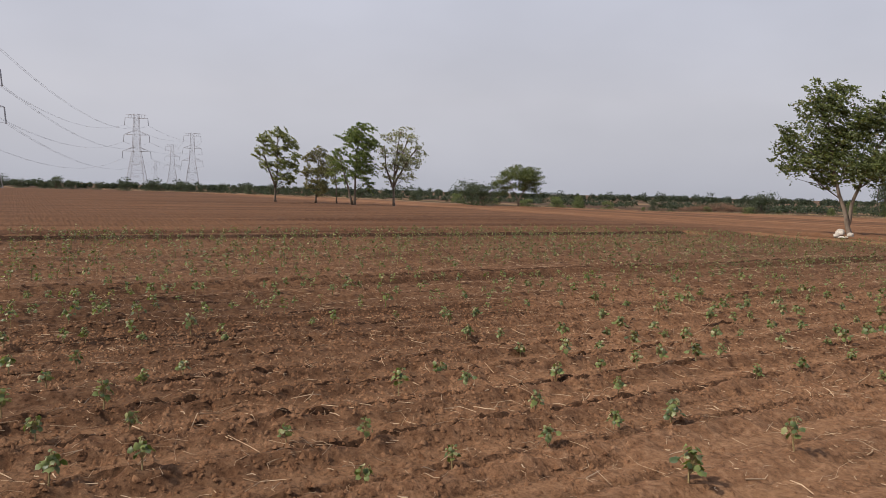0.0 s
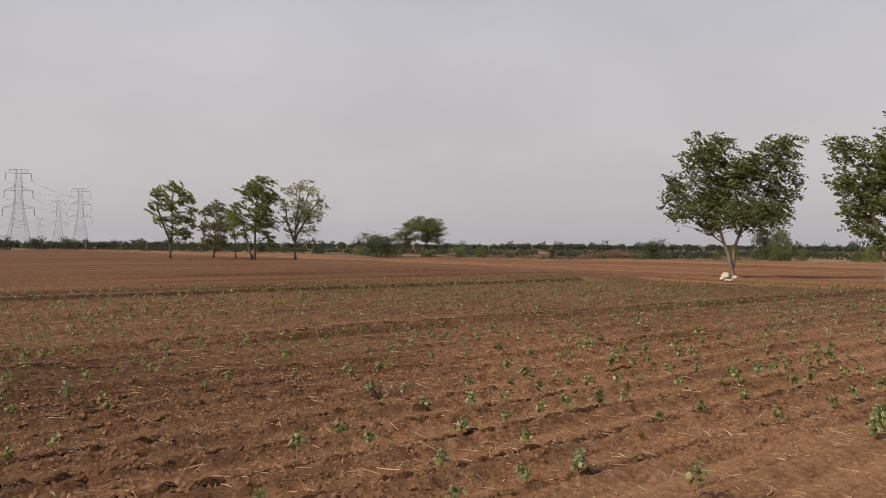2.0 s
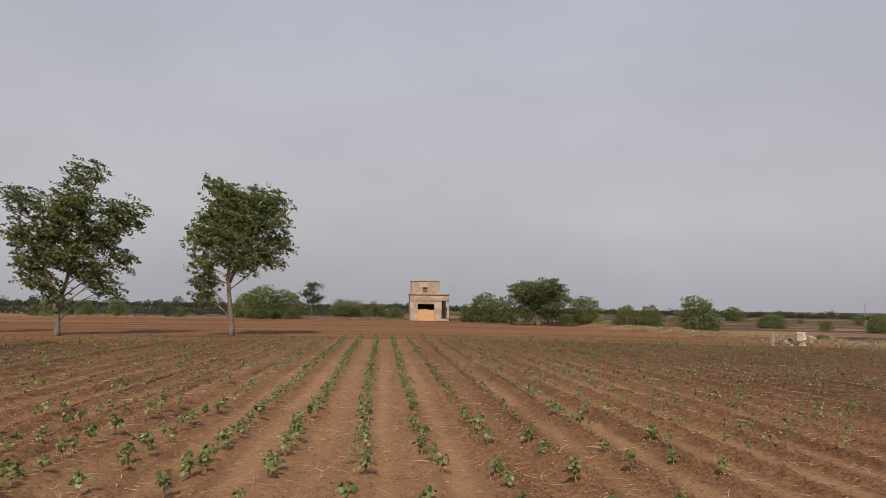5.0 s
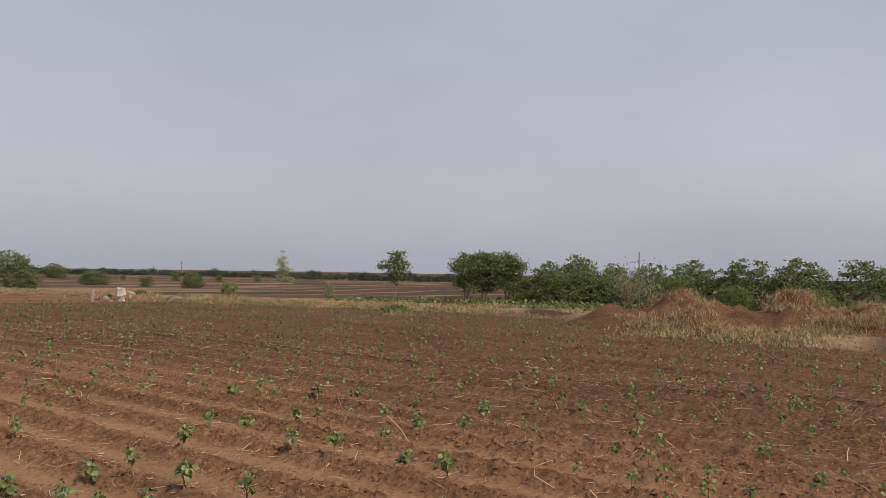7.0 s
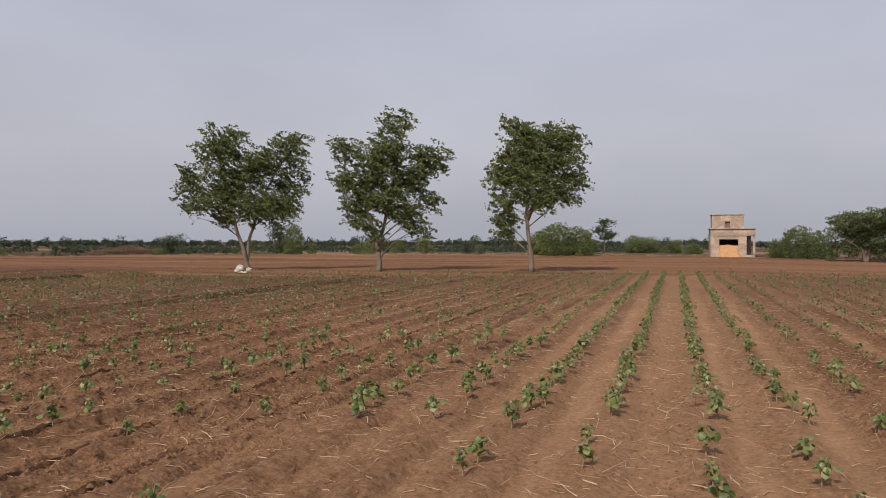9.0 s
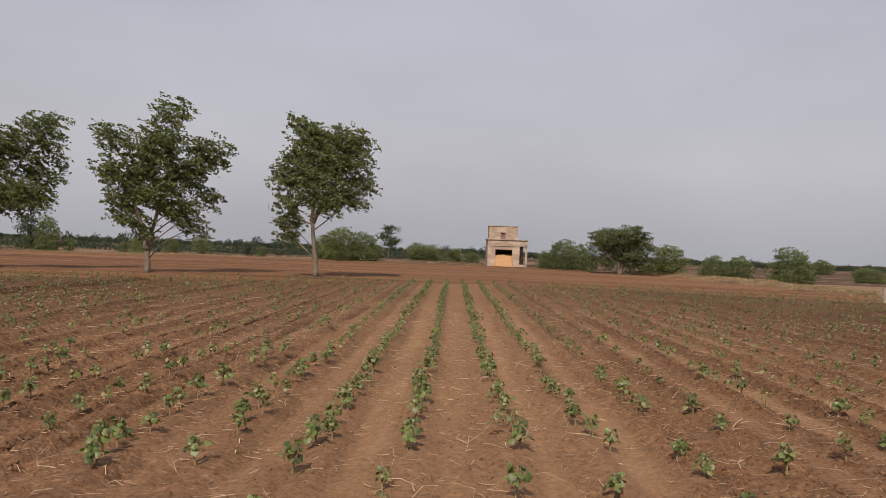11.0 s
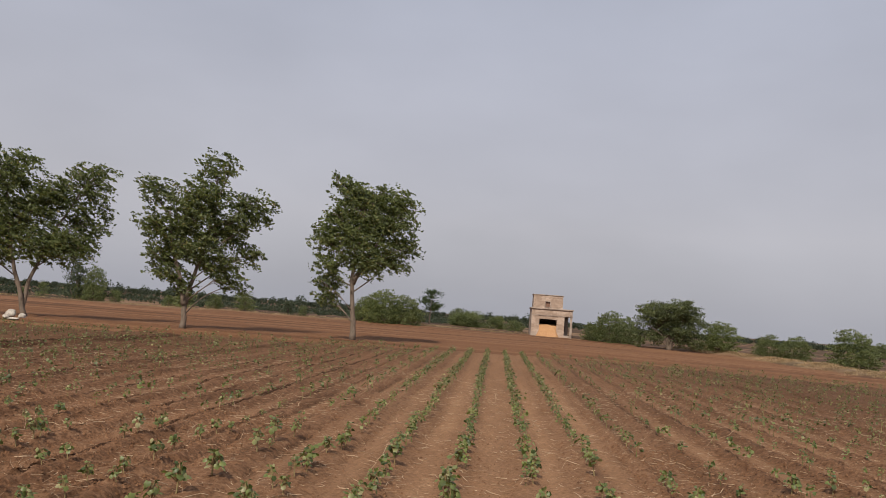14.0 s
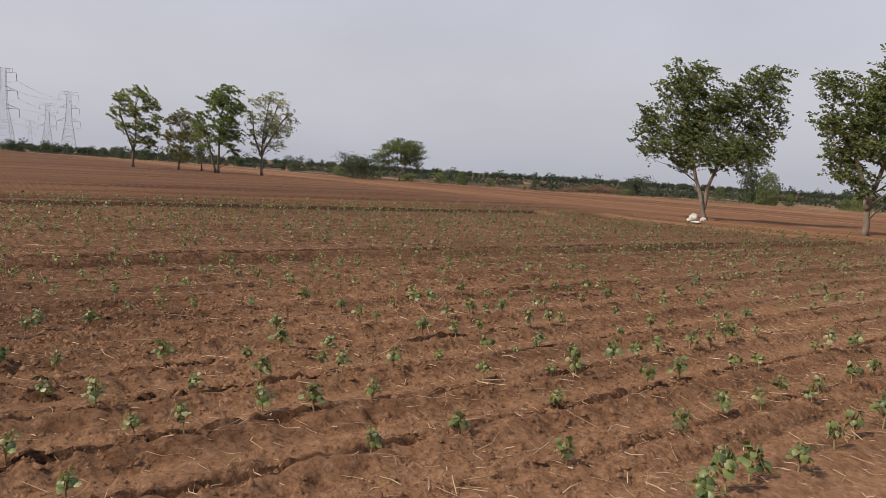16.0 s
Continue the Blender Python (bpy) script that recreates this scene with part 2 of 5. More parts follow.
# greyer, bluer leaf: the haze of distance is mixed into its colour
LEAF_HAZE = foliage("hazed_hedge_leaf", (0.034, 0.046, 0.034), (0.085, 0.105, 0.065), (0.13, 0.13, 0.08), 0.05)
LEAF_BUSH = foliage("thorn_bush_leaf", (0.056, 0.076, 0.032), (0.172, 0.200, 0.086), (0.19, 0.17, 0.06), 0.08)
LEAF_PALE = foliage("fresh_bush_leaf", (0.070, 0.092, 0.034), (0.175, 0.205, 0.078), (0.20, 0.19, 0.06), 0.08)
# grey-blue tone for the far woods, with distance haze in the colour
LEAF_FAR = foliage("far_wood_leaf", (0.026, 0.036, 0.026), (0.058, 0.074, 0.048), (0.11, 0.11, 0.07), 0.04)
LEAF_CROP = foliage("crop_leaf", (0.052, 0.080, 0.024), (0.165, 0.200, 0.062), (0.34, 0.31, 0.17), 0.16, 0.45, 0.5, 0.3)
LEAF_CROP_FAR = foliage("crop_leaf_further", (0.055, 0.072, 0.026), (0.150, 0.170, 0.066), (0.32, 0.29, 0.15), 0.15, 0.5, 0.4, 0.3)
STEM_CROP = surface("crop_stem", [(0.20, 0.14, 0.07), (0.30, 0.24, 0.11)], 20, 0.8, 0.1)
STRAW = surface("dry_straw", [(0.27, 0.175, 0.105), (0.46, 0.335, 0.215), (0.36, 0.24, 0.15)], 7.0, 0.85, 0.2)
GRASS_DRY = foliage("dry_grass", (0.24, 0.158, 0.092), (0.38, 0.272, 0.165), (0.46, 0.350, 0.225), 0.2, 0.8, 0.2, 0.12)
PLASTER = surface("stained_plaster", [(0.26, 0.185, 0.137), (0.40, 0.300, 0.230), (0.31, 0.225, 0.170), (0.46, 0.355, 0.28), (0.34, 0.25, 0.19)], 0.75, 0.95, 0.2, 9, (0.6, 1, 1.1), 0.02)
CONCRETE = surface("weathered_concrete", [(0.20, 0.15, 0.12), (0.44, 0.36, 0.295)], 1.6, 0.95, 0.4, 20)
SAND = surface("orange_sand", [(0.38, 0.205, 0.098), (0.47, 0.27, 0.138)], 2.2, 0.98, 0.6, 9, depth=0.04)
# darker brown than the plaster: the shade inside openings is in the colour
DARK_INSIDE = surface("dark_interior", [(0.20, 0.12, 0.085), (0.30, 0.19, 0.14)], 2.0, 0.95, 0.2)
WHITE_STONE = surface("whitewashed_stone", [(0.30, 0.255, 0.205), (0.55, 0.50, 0.43)], 3.0, 0.9, 0.4, 16)
BRICK_RED = surface("broken_brick", [(0.15, 0.085, 0.06), (0.26, 0.16, 0.115)], 4.0, 0.95, 0.4, 20)
STEEL = surface("galvanised_steel", [(0.34, 0.31, 0.31), (0.46, 0.43, 0.42)], 0.4, 0.55, 0.0, metal=0.35)
CABLE = surface("aluminium_cable", [(0.40, 0.41, 0.44), (0.50, 0.51, 0.54)], 0.2, 0.6, 0.0)
INSULATOR = surface("glass_insulator", [(0.30, 0.31, 0.33), (0.42, 0.43, 0.45)], 1.0, 0.3, 0.0)
WHITEWASH = surface("whitewashed_wall", [(0.44, 0.41, 0.37), (0.60, 0.57, 0.53)], 0.6, 0.9, 0.1)
TWIGS = surface("cut_thorn_twigs", [(0.13, 0.075, 0.05), (0.22, 0.135, 0.09)], 3.0, 0.95, 0.3)
GREY_LEAF = foliage("grey_shrub_leaf", (0.14, 0.15, 0.10), (0.26, 0.27, 0.19), (0.30, 0.29, 0.22), 0.2)


# ---- mesh tools ----
class Shape:
    """Collects vertices and faces of one mesh."""

    def __init__(self):
        self.v, self.f = [], []

    def tube(self, points, radii, sides=7, cap=True):
        base = len(self.v)
        for i, p in enumerate(points):
            p = Vector(p)
            a = Vector(points[max(i - 1, 0)])
            c = Vector(points[min(i + 1, len(points) - 1)])
            d = (c - a).normalized()
            u = d.orthogonal().normalized()
            w = d.cross(u)
            for k in range(sides):
                t = 2 * math.pi * k / sides
                self.v.append(p + (u * math.cos(t) + w * math.sin(t)) * radii[i])
        for i in range(len(points) - 1):
            for k in range(sides):
                q, r = base + i * sides + k, base + i * sides + (k + 1) % sides
                self.f.append((q, r, r + sides, q + sides))
        if cap:
            self.f.append(tuple(base + k for k in reversed(range(sides))))
            e = base + (len(points) - 1) * sides
            self.f.append(tuple(e + k for k in range(sides)))

    def box(self, lo, hi, jitter=0.0, rng=None):
        base = len(self.v)
        for z in (lo[2], hi[2]):
            for x, y in ((lo[0], lo[1]), (hi[0], lo[1]), (hi[0], hi[1]), (lo[0], hi[1])):
                p = Vector((x, y, z))
                if rng:
                    p += Vector((rng.uniform(-jitter, jitter), rng.uniform(-jitter, jitter), rng.uniform(-jitter, jitter)))
                self.v.append(p)
        for q in ((0, 3, 2, 1), (4, 5, 6, 7), (0, 1, 5, 4), (1, 2, 6, 5), (2, 3, 7, 6), (3, 0, 4, 7)):
            self.f.append(tuple(base + i for i in q))

    def arrays(self, verts, faces):
        base = len(self.v)
        self.v.extend(map(tuple, verts))
        self.f.extend(tuple(base + int(i) for i in q) for q in faces)

    def mesh(self, name, mat, smooth=False):
        me = bpy.data.meshes.new(name)
        me.from_pydata([tuple(p) for p in self.v], [], self.f)
        me.materials.append(mat)
        if smooth:
            me.shade_smooth()
        me.update()
        return me


def part(name, shape, mat, parent=None, label="", smooth=False, bevel=0.0):
    """Links a shape as one mesh object under a thing."""
    me = shape.mesh(name, mat, smooth)
    if bevel:
        bm = bmesh.new()
        bm.from_mesh(me)
        bmesh.ops.bevel(bm, geom=list(bm.edges), offset=bevel, segments=2, affect="EDGES", profile=0.6)
        bm.to_mesh(me)
        bm.free()
    ob = new(name, me)
    if parent:
        ob.parent = parent
    if label:
        ob["label"] = label
    return ob


def thing(name, m, label, category, group="", kind=""):
    ob = new(name)
    ob.empty_display_size = 0.2
    ob.matrix_basis = m
    return tagged(ob, label, category, group, kind)


def hash01(ix, iy, seed):
    h = (ix.astype(np.int64) * 374761393 + iy.astype(np.int64) * 668265263 + seed * 974711) & 0x7FFFFFFF
    h = ((h ^ (h >> 13)) * 1274126177) & 0x7FFFFFFF
    return ((h ^ (h >> 16)) & 0xFFFFFF) / float(0xFFFFFF)


def vnoise(x, y, seed=0):
    ix, iy = np.floor(x), np.floor(y)
    fx, fy = x - ix, y - iy
    fx, fy = fx * fx * (3 - 2 * fx), fy * fy * (3 - 2 * fy)
    a, b = hash01(ix, iy, seed), hash01(ix + 1, iy, seed)
    c, d = hash01(ix, iy + 1, seed), hash01(ix + 1, iy + 1, seed)
    return (a * (1 - fx) + b * fx) * (1 - fy) + (c * (1 - fx) + d * fx) * fy


def fbm(x, y, seed, octaves=3):
    total, gain = 0, 1.0
    for k in range(octaves):
        total = total + (vnoise(x * 2 ** k, y * 2 ** k, seed + k) - 0.5) * gain
        gain *= 0.5
    return total


# ---- ground ----
ROW, ROW_X = 0.75, -0.03
CROP_LEFT = -26.0


def smooth_step(a, b, x):
    t = np.clip((x - a) / (b - a), 0, 1)
    return t * t * (3 - 2 * t)


def edge_x(y):
    """The field's edge on the building's side of the camera: a grass bund from the building to the mound."""
    return np.interp(y, [-40, 6, 11, 16, 22, 30, 40, 50, 62, 80, 90], [26, 25.5, 30, 33.5, 35, 31.5, 27.5, 26.5, 26, 25, 17])


def crop_end(x):
    """How far the crop rows run before the bare strip under the trees."""
    return 36 + 0.42 * np.minimum(x, 0) + 0.25 * np.clip(x, 0, 8)


def soil_zones(x, y):
    wob = fbm(x * 0.25, y * 0.25, 5, 3) * 1.6
    far_y = np.interp(x, [-232, -222, -205, -150, -100, -78, -62, -46, -30, -17, 3, 11], [-40, 0, 44, 53, 57, 69, 80, 86, 89, 89, 93, 91])
    in_field = smooth_step(0, 1.5, edge_x(y) + wob - x) * smooth_step(-228, -222, x + wob) * smooth_step(0, 3, far_y + wob - y)
    bare_far = smooth_step(0, 1.2, y + wob * 0.5 - crop_end(x))
    bare_left = smooth_step(0, 1.0, CROP_LEFT - x + wob * 0.3)
    bare = np.maximum(bare_far, bare_left) * in_field
    return 1 - in_field, bare, bare_left * (1 - smooth_step(30, 44, y))


def slope_at(x):
    """The land falls gently towards the bund and the plain behind it."""
    return -0.018 * np.clip(x - 3, 0, 75) - 0.009 * np.clip(x - 78, 0, 420)


def crust_at(x, y):
    out = 0
    for centre, wide, amount in ((-1.15, 0.15, 1.0), (0.30, 0.14, 0.85), (1.06, 0.17, 1.0), (-0.45, 0.22, 0.45), (-1.95, 0.16, 0.55), (3.30, 0.15, 0.45), (-2.70, 0.14, 0.40), (4.8, 0.2, 0.25)):
        shift = (vnoise(y * 0.45, y * 0 + centre * 7, 31) - 0.5) * 0.12
        out = out + amount * np.exp(-((x - centre - shift) / wide) ** 2)
    dx = np.abs(((x - ROW_X) / ROW + 0.5) % 1.0 - 0.5) * ROW
    out = out + 0.85 * np.exp(-((dx - 0.36) / 0.13) ** 2) * (smooth_step(1.6, 2.6, x) * (1 - smooth_step(5, 10, x)) + 0.5 * smooth_step(2.6, 3.6, -x) * (1 - smooth_step(5, 9, -x)))
    patch = 0.55 + 0.45 * smooth_step(0.3, 0.6, vnoise(x * 0.9, y * 0.5, 44))
    return np.clip(out * patch, 0, 1) * (1 - smooth_step(10, 29, y))


def row_profile(x, y):
    """Distance from the nearest crop row, and how freshly turned the soil beside it lies."""
    wob = (vnoise(x * 0.15, y * 0.35, 3) - 0.5) * 0.10
    dx = ((x - ROW_X + wob) / ROW + 0.5) % 1.0 - 0.5
    dx = dx * ROW
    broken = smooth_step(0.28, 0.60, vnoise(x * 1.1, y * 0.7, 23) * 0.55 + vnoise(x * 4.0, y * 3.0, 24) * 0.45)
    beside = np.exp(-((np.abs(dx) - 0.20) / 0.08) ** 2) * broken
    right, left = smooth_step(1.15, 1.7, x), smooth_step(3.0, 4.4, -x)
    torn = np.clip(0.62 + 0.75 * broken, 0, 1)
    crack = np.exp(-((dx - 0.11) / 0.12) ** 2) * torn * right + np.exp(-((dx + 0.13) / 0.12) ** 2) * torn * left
    # turned lowers the soil and also colours it dark, as moist and shaded
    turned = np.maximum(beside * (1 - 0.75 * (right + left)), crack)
    return dx, turned


def calm_at(x):
    return np.exp(-((x + 0.35) / 2.3) ** 2)


# moist soil beside rows and in deep furrows, with their shade as colour
def moist_shade_at(x, y):
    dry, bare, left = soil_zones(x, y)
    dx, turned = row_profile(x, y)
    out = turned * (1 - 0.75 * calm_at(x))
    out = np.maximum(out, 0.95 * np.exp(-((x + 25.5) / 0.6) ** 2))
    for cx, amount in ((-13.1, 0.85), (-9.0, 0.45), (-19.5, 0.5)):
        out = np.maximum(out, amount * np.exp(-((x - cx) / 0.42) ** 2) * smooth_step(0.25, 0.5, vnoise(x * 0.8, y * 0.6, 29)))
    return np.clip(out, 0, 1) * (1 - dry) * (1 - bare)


# darker soil in one patch and on both sides of the middle rows
def soil_darken_at(x, y):
    patch = smooth_step(1.0, 0.25, np.hypot((x + 7.5) / 6.0, (y + 1.0) / 6.0) + 0.5 * fbm(x * 0.5, y * 0.4, 93, 3))
    return 0.58 * patch + 0.14 * smooth_step(3.0, 5, -x) + 0.34 * smooth_step(7, 13, -x) + 0.26 * smooth_step(1.2, 1.7, x) + 0.32 * smooth_step(4.5, 11, x)


def soil_height(x, y):
    dry, bare, left = soil_zones(x, y)
    crust = crust_at(x, y)
    wob = (vnoise(x * 0.15, y * 0.35, 3) - 0.5) * 0.10
    dx, turned = row_profile(x, y)
    calm = calm_at(x)
    amp = (0.056 - 0.030 * calm) * (0.75 + 0.3 * vnoise(x * 0.3, y * 0.25, 8) + 0.3 * vnoise(x * 1.3, y * 1.1, 9))
    crop = (1 - dry) * (1 - bare)
    amp = amp * (1 + 0.5 * smooth_step(1.5, 4.0, x) + 0.7 * smooth_step(3.0, 5.0, -x))
    h = crop * (amp * np.exp(-(dx / 0.15) ** 2) - (0.06 + 0.04 * smooth_step(1.0, 1.5, x)) * turned * (1 - 0.7 * calm))
    lump = 0.034 * (1 - 2 * np.abs(vnoise(x * 4.6, y * 4.2, 12) - 0.5)) + 0.036 * (1 - 2 * np.abs(vnoise(x * 9.5 + 3, y * 9.0, 17) - 0.5)) + 0.028 * vnoise(x * 17.0, y * 16.0, 19)
    rough = 0.25 + 0.45 * smooth_step(0.35, 0.65, vnoise(x * 0.7, y * 0.5, 14)) + 0.55 * smooth_step(1.2, 1.6, x) + 0.40 * smooth_step(3.0, 4.4, -x)
    h = h + (lump - 0.05) * rough * (1 - 0.9 * crust) * (1 - 0.5 * calm) * (1 - 0.6 * dry) * (1 + 0.9 * turned)
    h = h - 0.03 * crust
    saw = ((dx + 0.13) / ROW) % 1.0 - 0.5
    h = h + crop * saw * (0.045 + 0.045 * vnoise(x * 0.9, y * 1.3, 27)) * smooth_step(2.8, 4.2, -x)
    for cx, deep in ((-13.1, 0.12), (-9.0, 0.05), (-19.5, 0.05)):
        h = h + crop * (-deep * np.exp(-((x - cx - wob * 2) / 0.38) ** 2) + 0.6 * deep * np.exp(-((x - cx + 0.75 - wob * 2) / 0.5) ** 2))
    h = h + bare * left * 0.085 * np.maximum(np.sin(2 * math.pi * x / 2.9 + 2.5 * vnoise(x * 0.05, y * 0.05, 61)), -0.2) * (0.4 + vnoise(x * 0.1, y * 0.06, 66))
    h = h + bare * (1 - left) * 0.09 * np.maximum(np.sin(2 * math.pi * y / 2.6 + 2 * vnoise(x * 0.05, y * 0.1, 62)), -0.3)
    h = h + 0.13 * np.exp(-((x + CROP_LEFT * -1 + wob * 2) / 0.8) ** 2) * (1 - smooth_step(30, 33, y))
    bund = np.exp(-((x - edge_x(y) - 0.9) / 1.1) ** 2) * (1 - smooth_step(84, 90, y)) * smooth_step(-10, 4, y)
    h = h + bund * (0.20 + 0.24 * vnoise(x * 0.4, y * 0.4, 71) + 0.12 * smooth_step(50, 70, y))
    h = h + dry * fbm(x * 0.06, y * 0.06, 75, 2) * 0.5 * smooth_step(40, 90, np.hypot(x, y))
    return h + slope_at(x) - 0.09 * bare * (1 - left)


def spaced(pieces, grow, reach):
    """Grid lines: even stretches, then steps that grow outwards to the horizon."""
    out = []
    for a, b, step in pieces:
        out.extend(np.arange(a, b - step * 0.5, step))
    out.append(pieces[-1][1])
    first, step = [], pieces[0][2]
    p = pieces[0][0]
    while p > -reach:
        step = min(step * grow, 120)
        p -= step
        first.append(p)
    step, p = pieces[-1][2], pieces[-1][1]
    while p < reach:
        step = min(step * grow, 120)
        p += step
        out.append(p)
    return np.array(first[::-1] + out)


gx = spaced([(-30, -14, 0.16), (-14, -7, 0.06), (-7, 4.5, 0.034), (4.5, 11, 0.058), (11, 37, 0.2)], 1.07, 2600)
gy = spaced([(-6, -3, 0.08), (-3, 9, 0.042), (9, 13, 0.08), (13, 24, 0.15)], 1.065, 2600)
GX, GY = np.meshgrid(gx, gy)
GZ = soil_height(GX, GY)
nx, ny = len(gx), len(gy)
gm = bpy.data.meshes.new("ground")
gm.vertices.add(nx * ny)
gm.vertices.foreach_set("co", np.stack([GX, GY, GZ], -1).astype(np.float32).ravel())
jj, ii = np.meshgrid(np.arange(ny - 1), np.arange(nx - 1), indexing="ij")
q0 = (jj * nx + ii).ravel()
quads = np.stack([q0, q0 + 1, q0 + 1 + nx, q0 + nx], -1).astype(np.int32)
gm.loops.add(quads.size)
gm.loops.foreach_set("vertex_index", quads.ravel())
gm.polygons.add(len(quads))
gm.polygons.foreach_set("loop_start", np.arange(0, quads.size, 4, dtype=np.int32))
gm.polygons.foreach_set("use_smooth", np.ones(len(quads), dtype=bool))
zones = soil_zones(GX, GY)
verge = np.exp(-((GX - edge_x(GY) - 1.0) / 1.3) ** 2) * smooth_step(0.30, 0.55, vnoise(GX * 0.35, GY * 0.35, 58)) * (1 - smooth_step(80, 88, GY)) * smooth_step(-10, 2, GY)
# broken masks where the shaded clod gaps are coloured in
for attribute, values in (("dry", zones[0]), ("verge", verge * 0.85), ("bare", zones[1]), ("leftward", zones[2]), ("crust", np.clip(crust_at(GX, GY) * 0.8 + 0.45 * calm_at(GX) * (1 - zones[1]), 0, 1)), ("moist_shade", moist_shade_at(GX, GY)), ("broken", (0.25 + 0.75 * smooth_step(1.15, 1.5, GX) * (1 - 0.8 * smooth_step(9, 20, GY)) + 0.5 * smooth_step(3.0, 4.4, -GX)) * (1 - zones[1]) * (1 - zones[0])), ("soil_darken", soil_darken_at(GX, GY) * (1 - zones[0]) * (1 - zones[1]))):
    layer = gm.attributes.new(attribute, "FLOAT", "POINT")
    layer.data.foreach_set("value", values.astype(np.float32).ravel())
gm.materials.append(SOIL)
gm.update(calc_edges=True)
ground = tagged(new("ground", gm), "red-brown ploughed farm soil with furrows and clods", "ground", kind="structure")


def ground_z(x, y):
    return float(soil_height(np.array([float(x)]), np.array([float(y)]))[0])


# ---- trees ----
def leaf_arrays(centres, size, rng, wind=(0.5, 0, -0.15), narrow=0.5, spread=1.0):
    """Folded leaves, each of two triangles, round the centres."""
    n = len(centres)
    d = rng.normal(size=(n, 3)) * spread + np.array(wind) * 1.2
    d /= np.linalg.norm(d, axis=1)[:, None]
    s = np.cross(d, rng.normal(size=(n, 3)))
    s /= np.linalg.norm(s, axis=1)[:, None] + 1e-9
    up = np.cross(s, d)
    ln = size * rng.uniform(0.6, 1.35, n)[:, None]
    a, b = centres - d * ln * 0.5, centres + d * ln * 0.5
    m = centres - d * ln * 0.08 + up * ln * 0.10
    left, right = m - s * ln * narrow * 0.5, m + s * ln * narrow * 0.5
    v = np.stack([a, right, b, left], 1).reshape(-1, 3)
    k = np.arange(n)[:, None] * 4
    f = np.concatenate([k + np.array([[0, 1, 2]]), k + np.array([[0, 2, 3]])])
    return v, f


def crown_points(blobs, count, rng, tuft, per=16, hollow=0.42, streak=None):
    """Leaf places in tufts: most tufts near the skin of each lobe."""
    vol = np.array([b[3] * b[4] * b[5] for b in blobs]) ** 0.75
    vol = vol / vol.sum()
    tips, owner = [], []
    for i, b in enumerate(blobs):
        k = max(4, int(count / per * vol[i]))
        d = rng.normal(size=(k, 3))
        d /= np.linalg.norm(d, axis=1)[:, None]
        r = hollow + (0.97 - hollow) * rng.uniform(0, 1, k)[:, None] ** 0.7
        r = r * (1 + 0.16 * np.sin(d[:, :1] * 5.1 + i) * np.cos(d[:, 2:] * 4.3 + 2 * i))
        tips.append(np.array(b[:3]) + d * r * np.array(b[3:6]))
        owner += [i] * k
    tips = np.concatenate(tips)
    if streak:      # twigs blown over by the wind, leaves strung along them
        k = len(tips)
        d = rng.normal(size=(k, 3)) * np.array([0.5, 0.5, 0.34]) + np.array(streak)
        d *= rng.uniform(0.35, 0.85, (k, 1)) / np.linalg.norm(d, axis=1)[:, None]
        u = rng.uniform(-0.35, 0.9, (k, per, 1))
        pts = tips[:, None] + d[:, None] * u + np.array([0, 0, -0.16]) * np.maximum(u, 0) ** 2
        pts = (pts + rng.normal(size=pts.shape) * np.array([0.06, 0.07, 0.05])).reshape(-1, 3)
        return tips, owner, pts
    pts = np.repeat(tips, per, 0) + rng.normal(size=(len(tips) * per, 3)) * np.array([tuft * 1.25, tuft * 1.0, tuft * 0.5])
    return tips, owner, pts


def bent(a, b, rng, bow=0.12, steps=4):
    a, b = Vector(a), Vector(b)
    mid_shift = Vector((rng.normal(), rng.normal(), rng.normal() * 0.4)) * (b - a).length * bow
    return [a.lerp(b, i / steps) + mid_shift * math.sin(math.pi * i / steps) for i in range(steps + 1)]


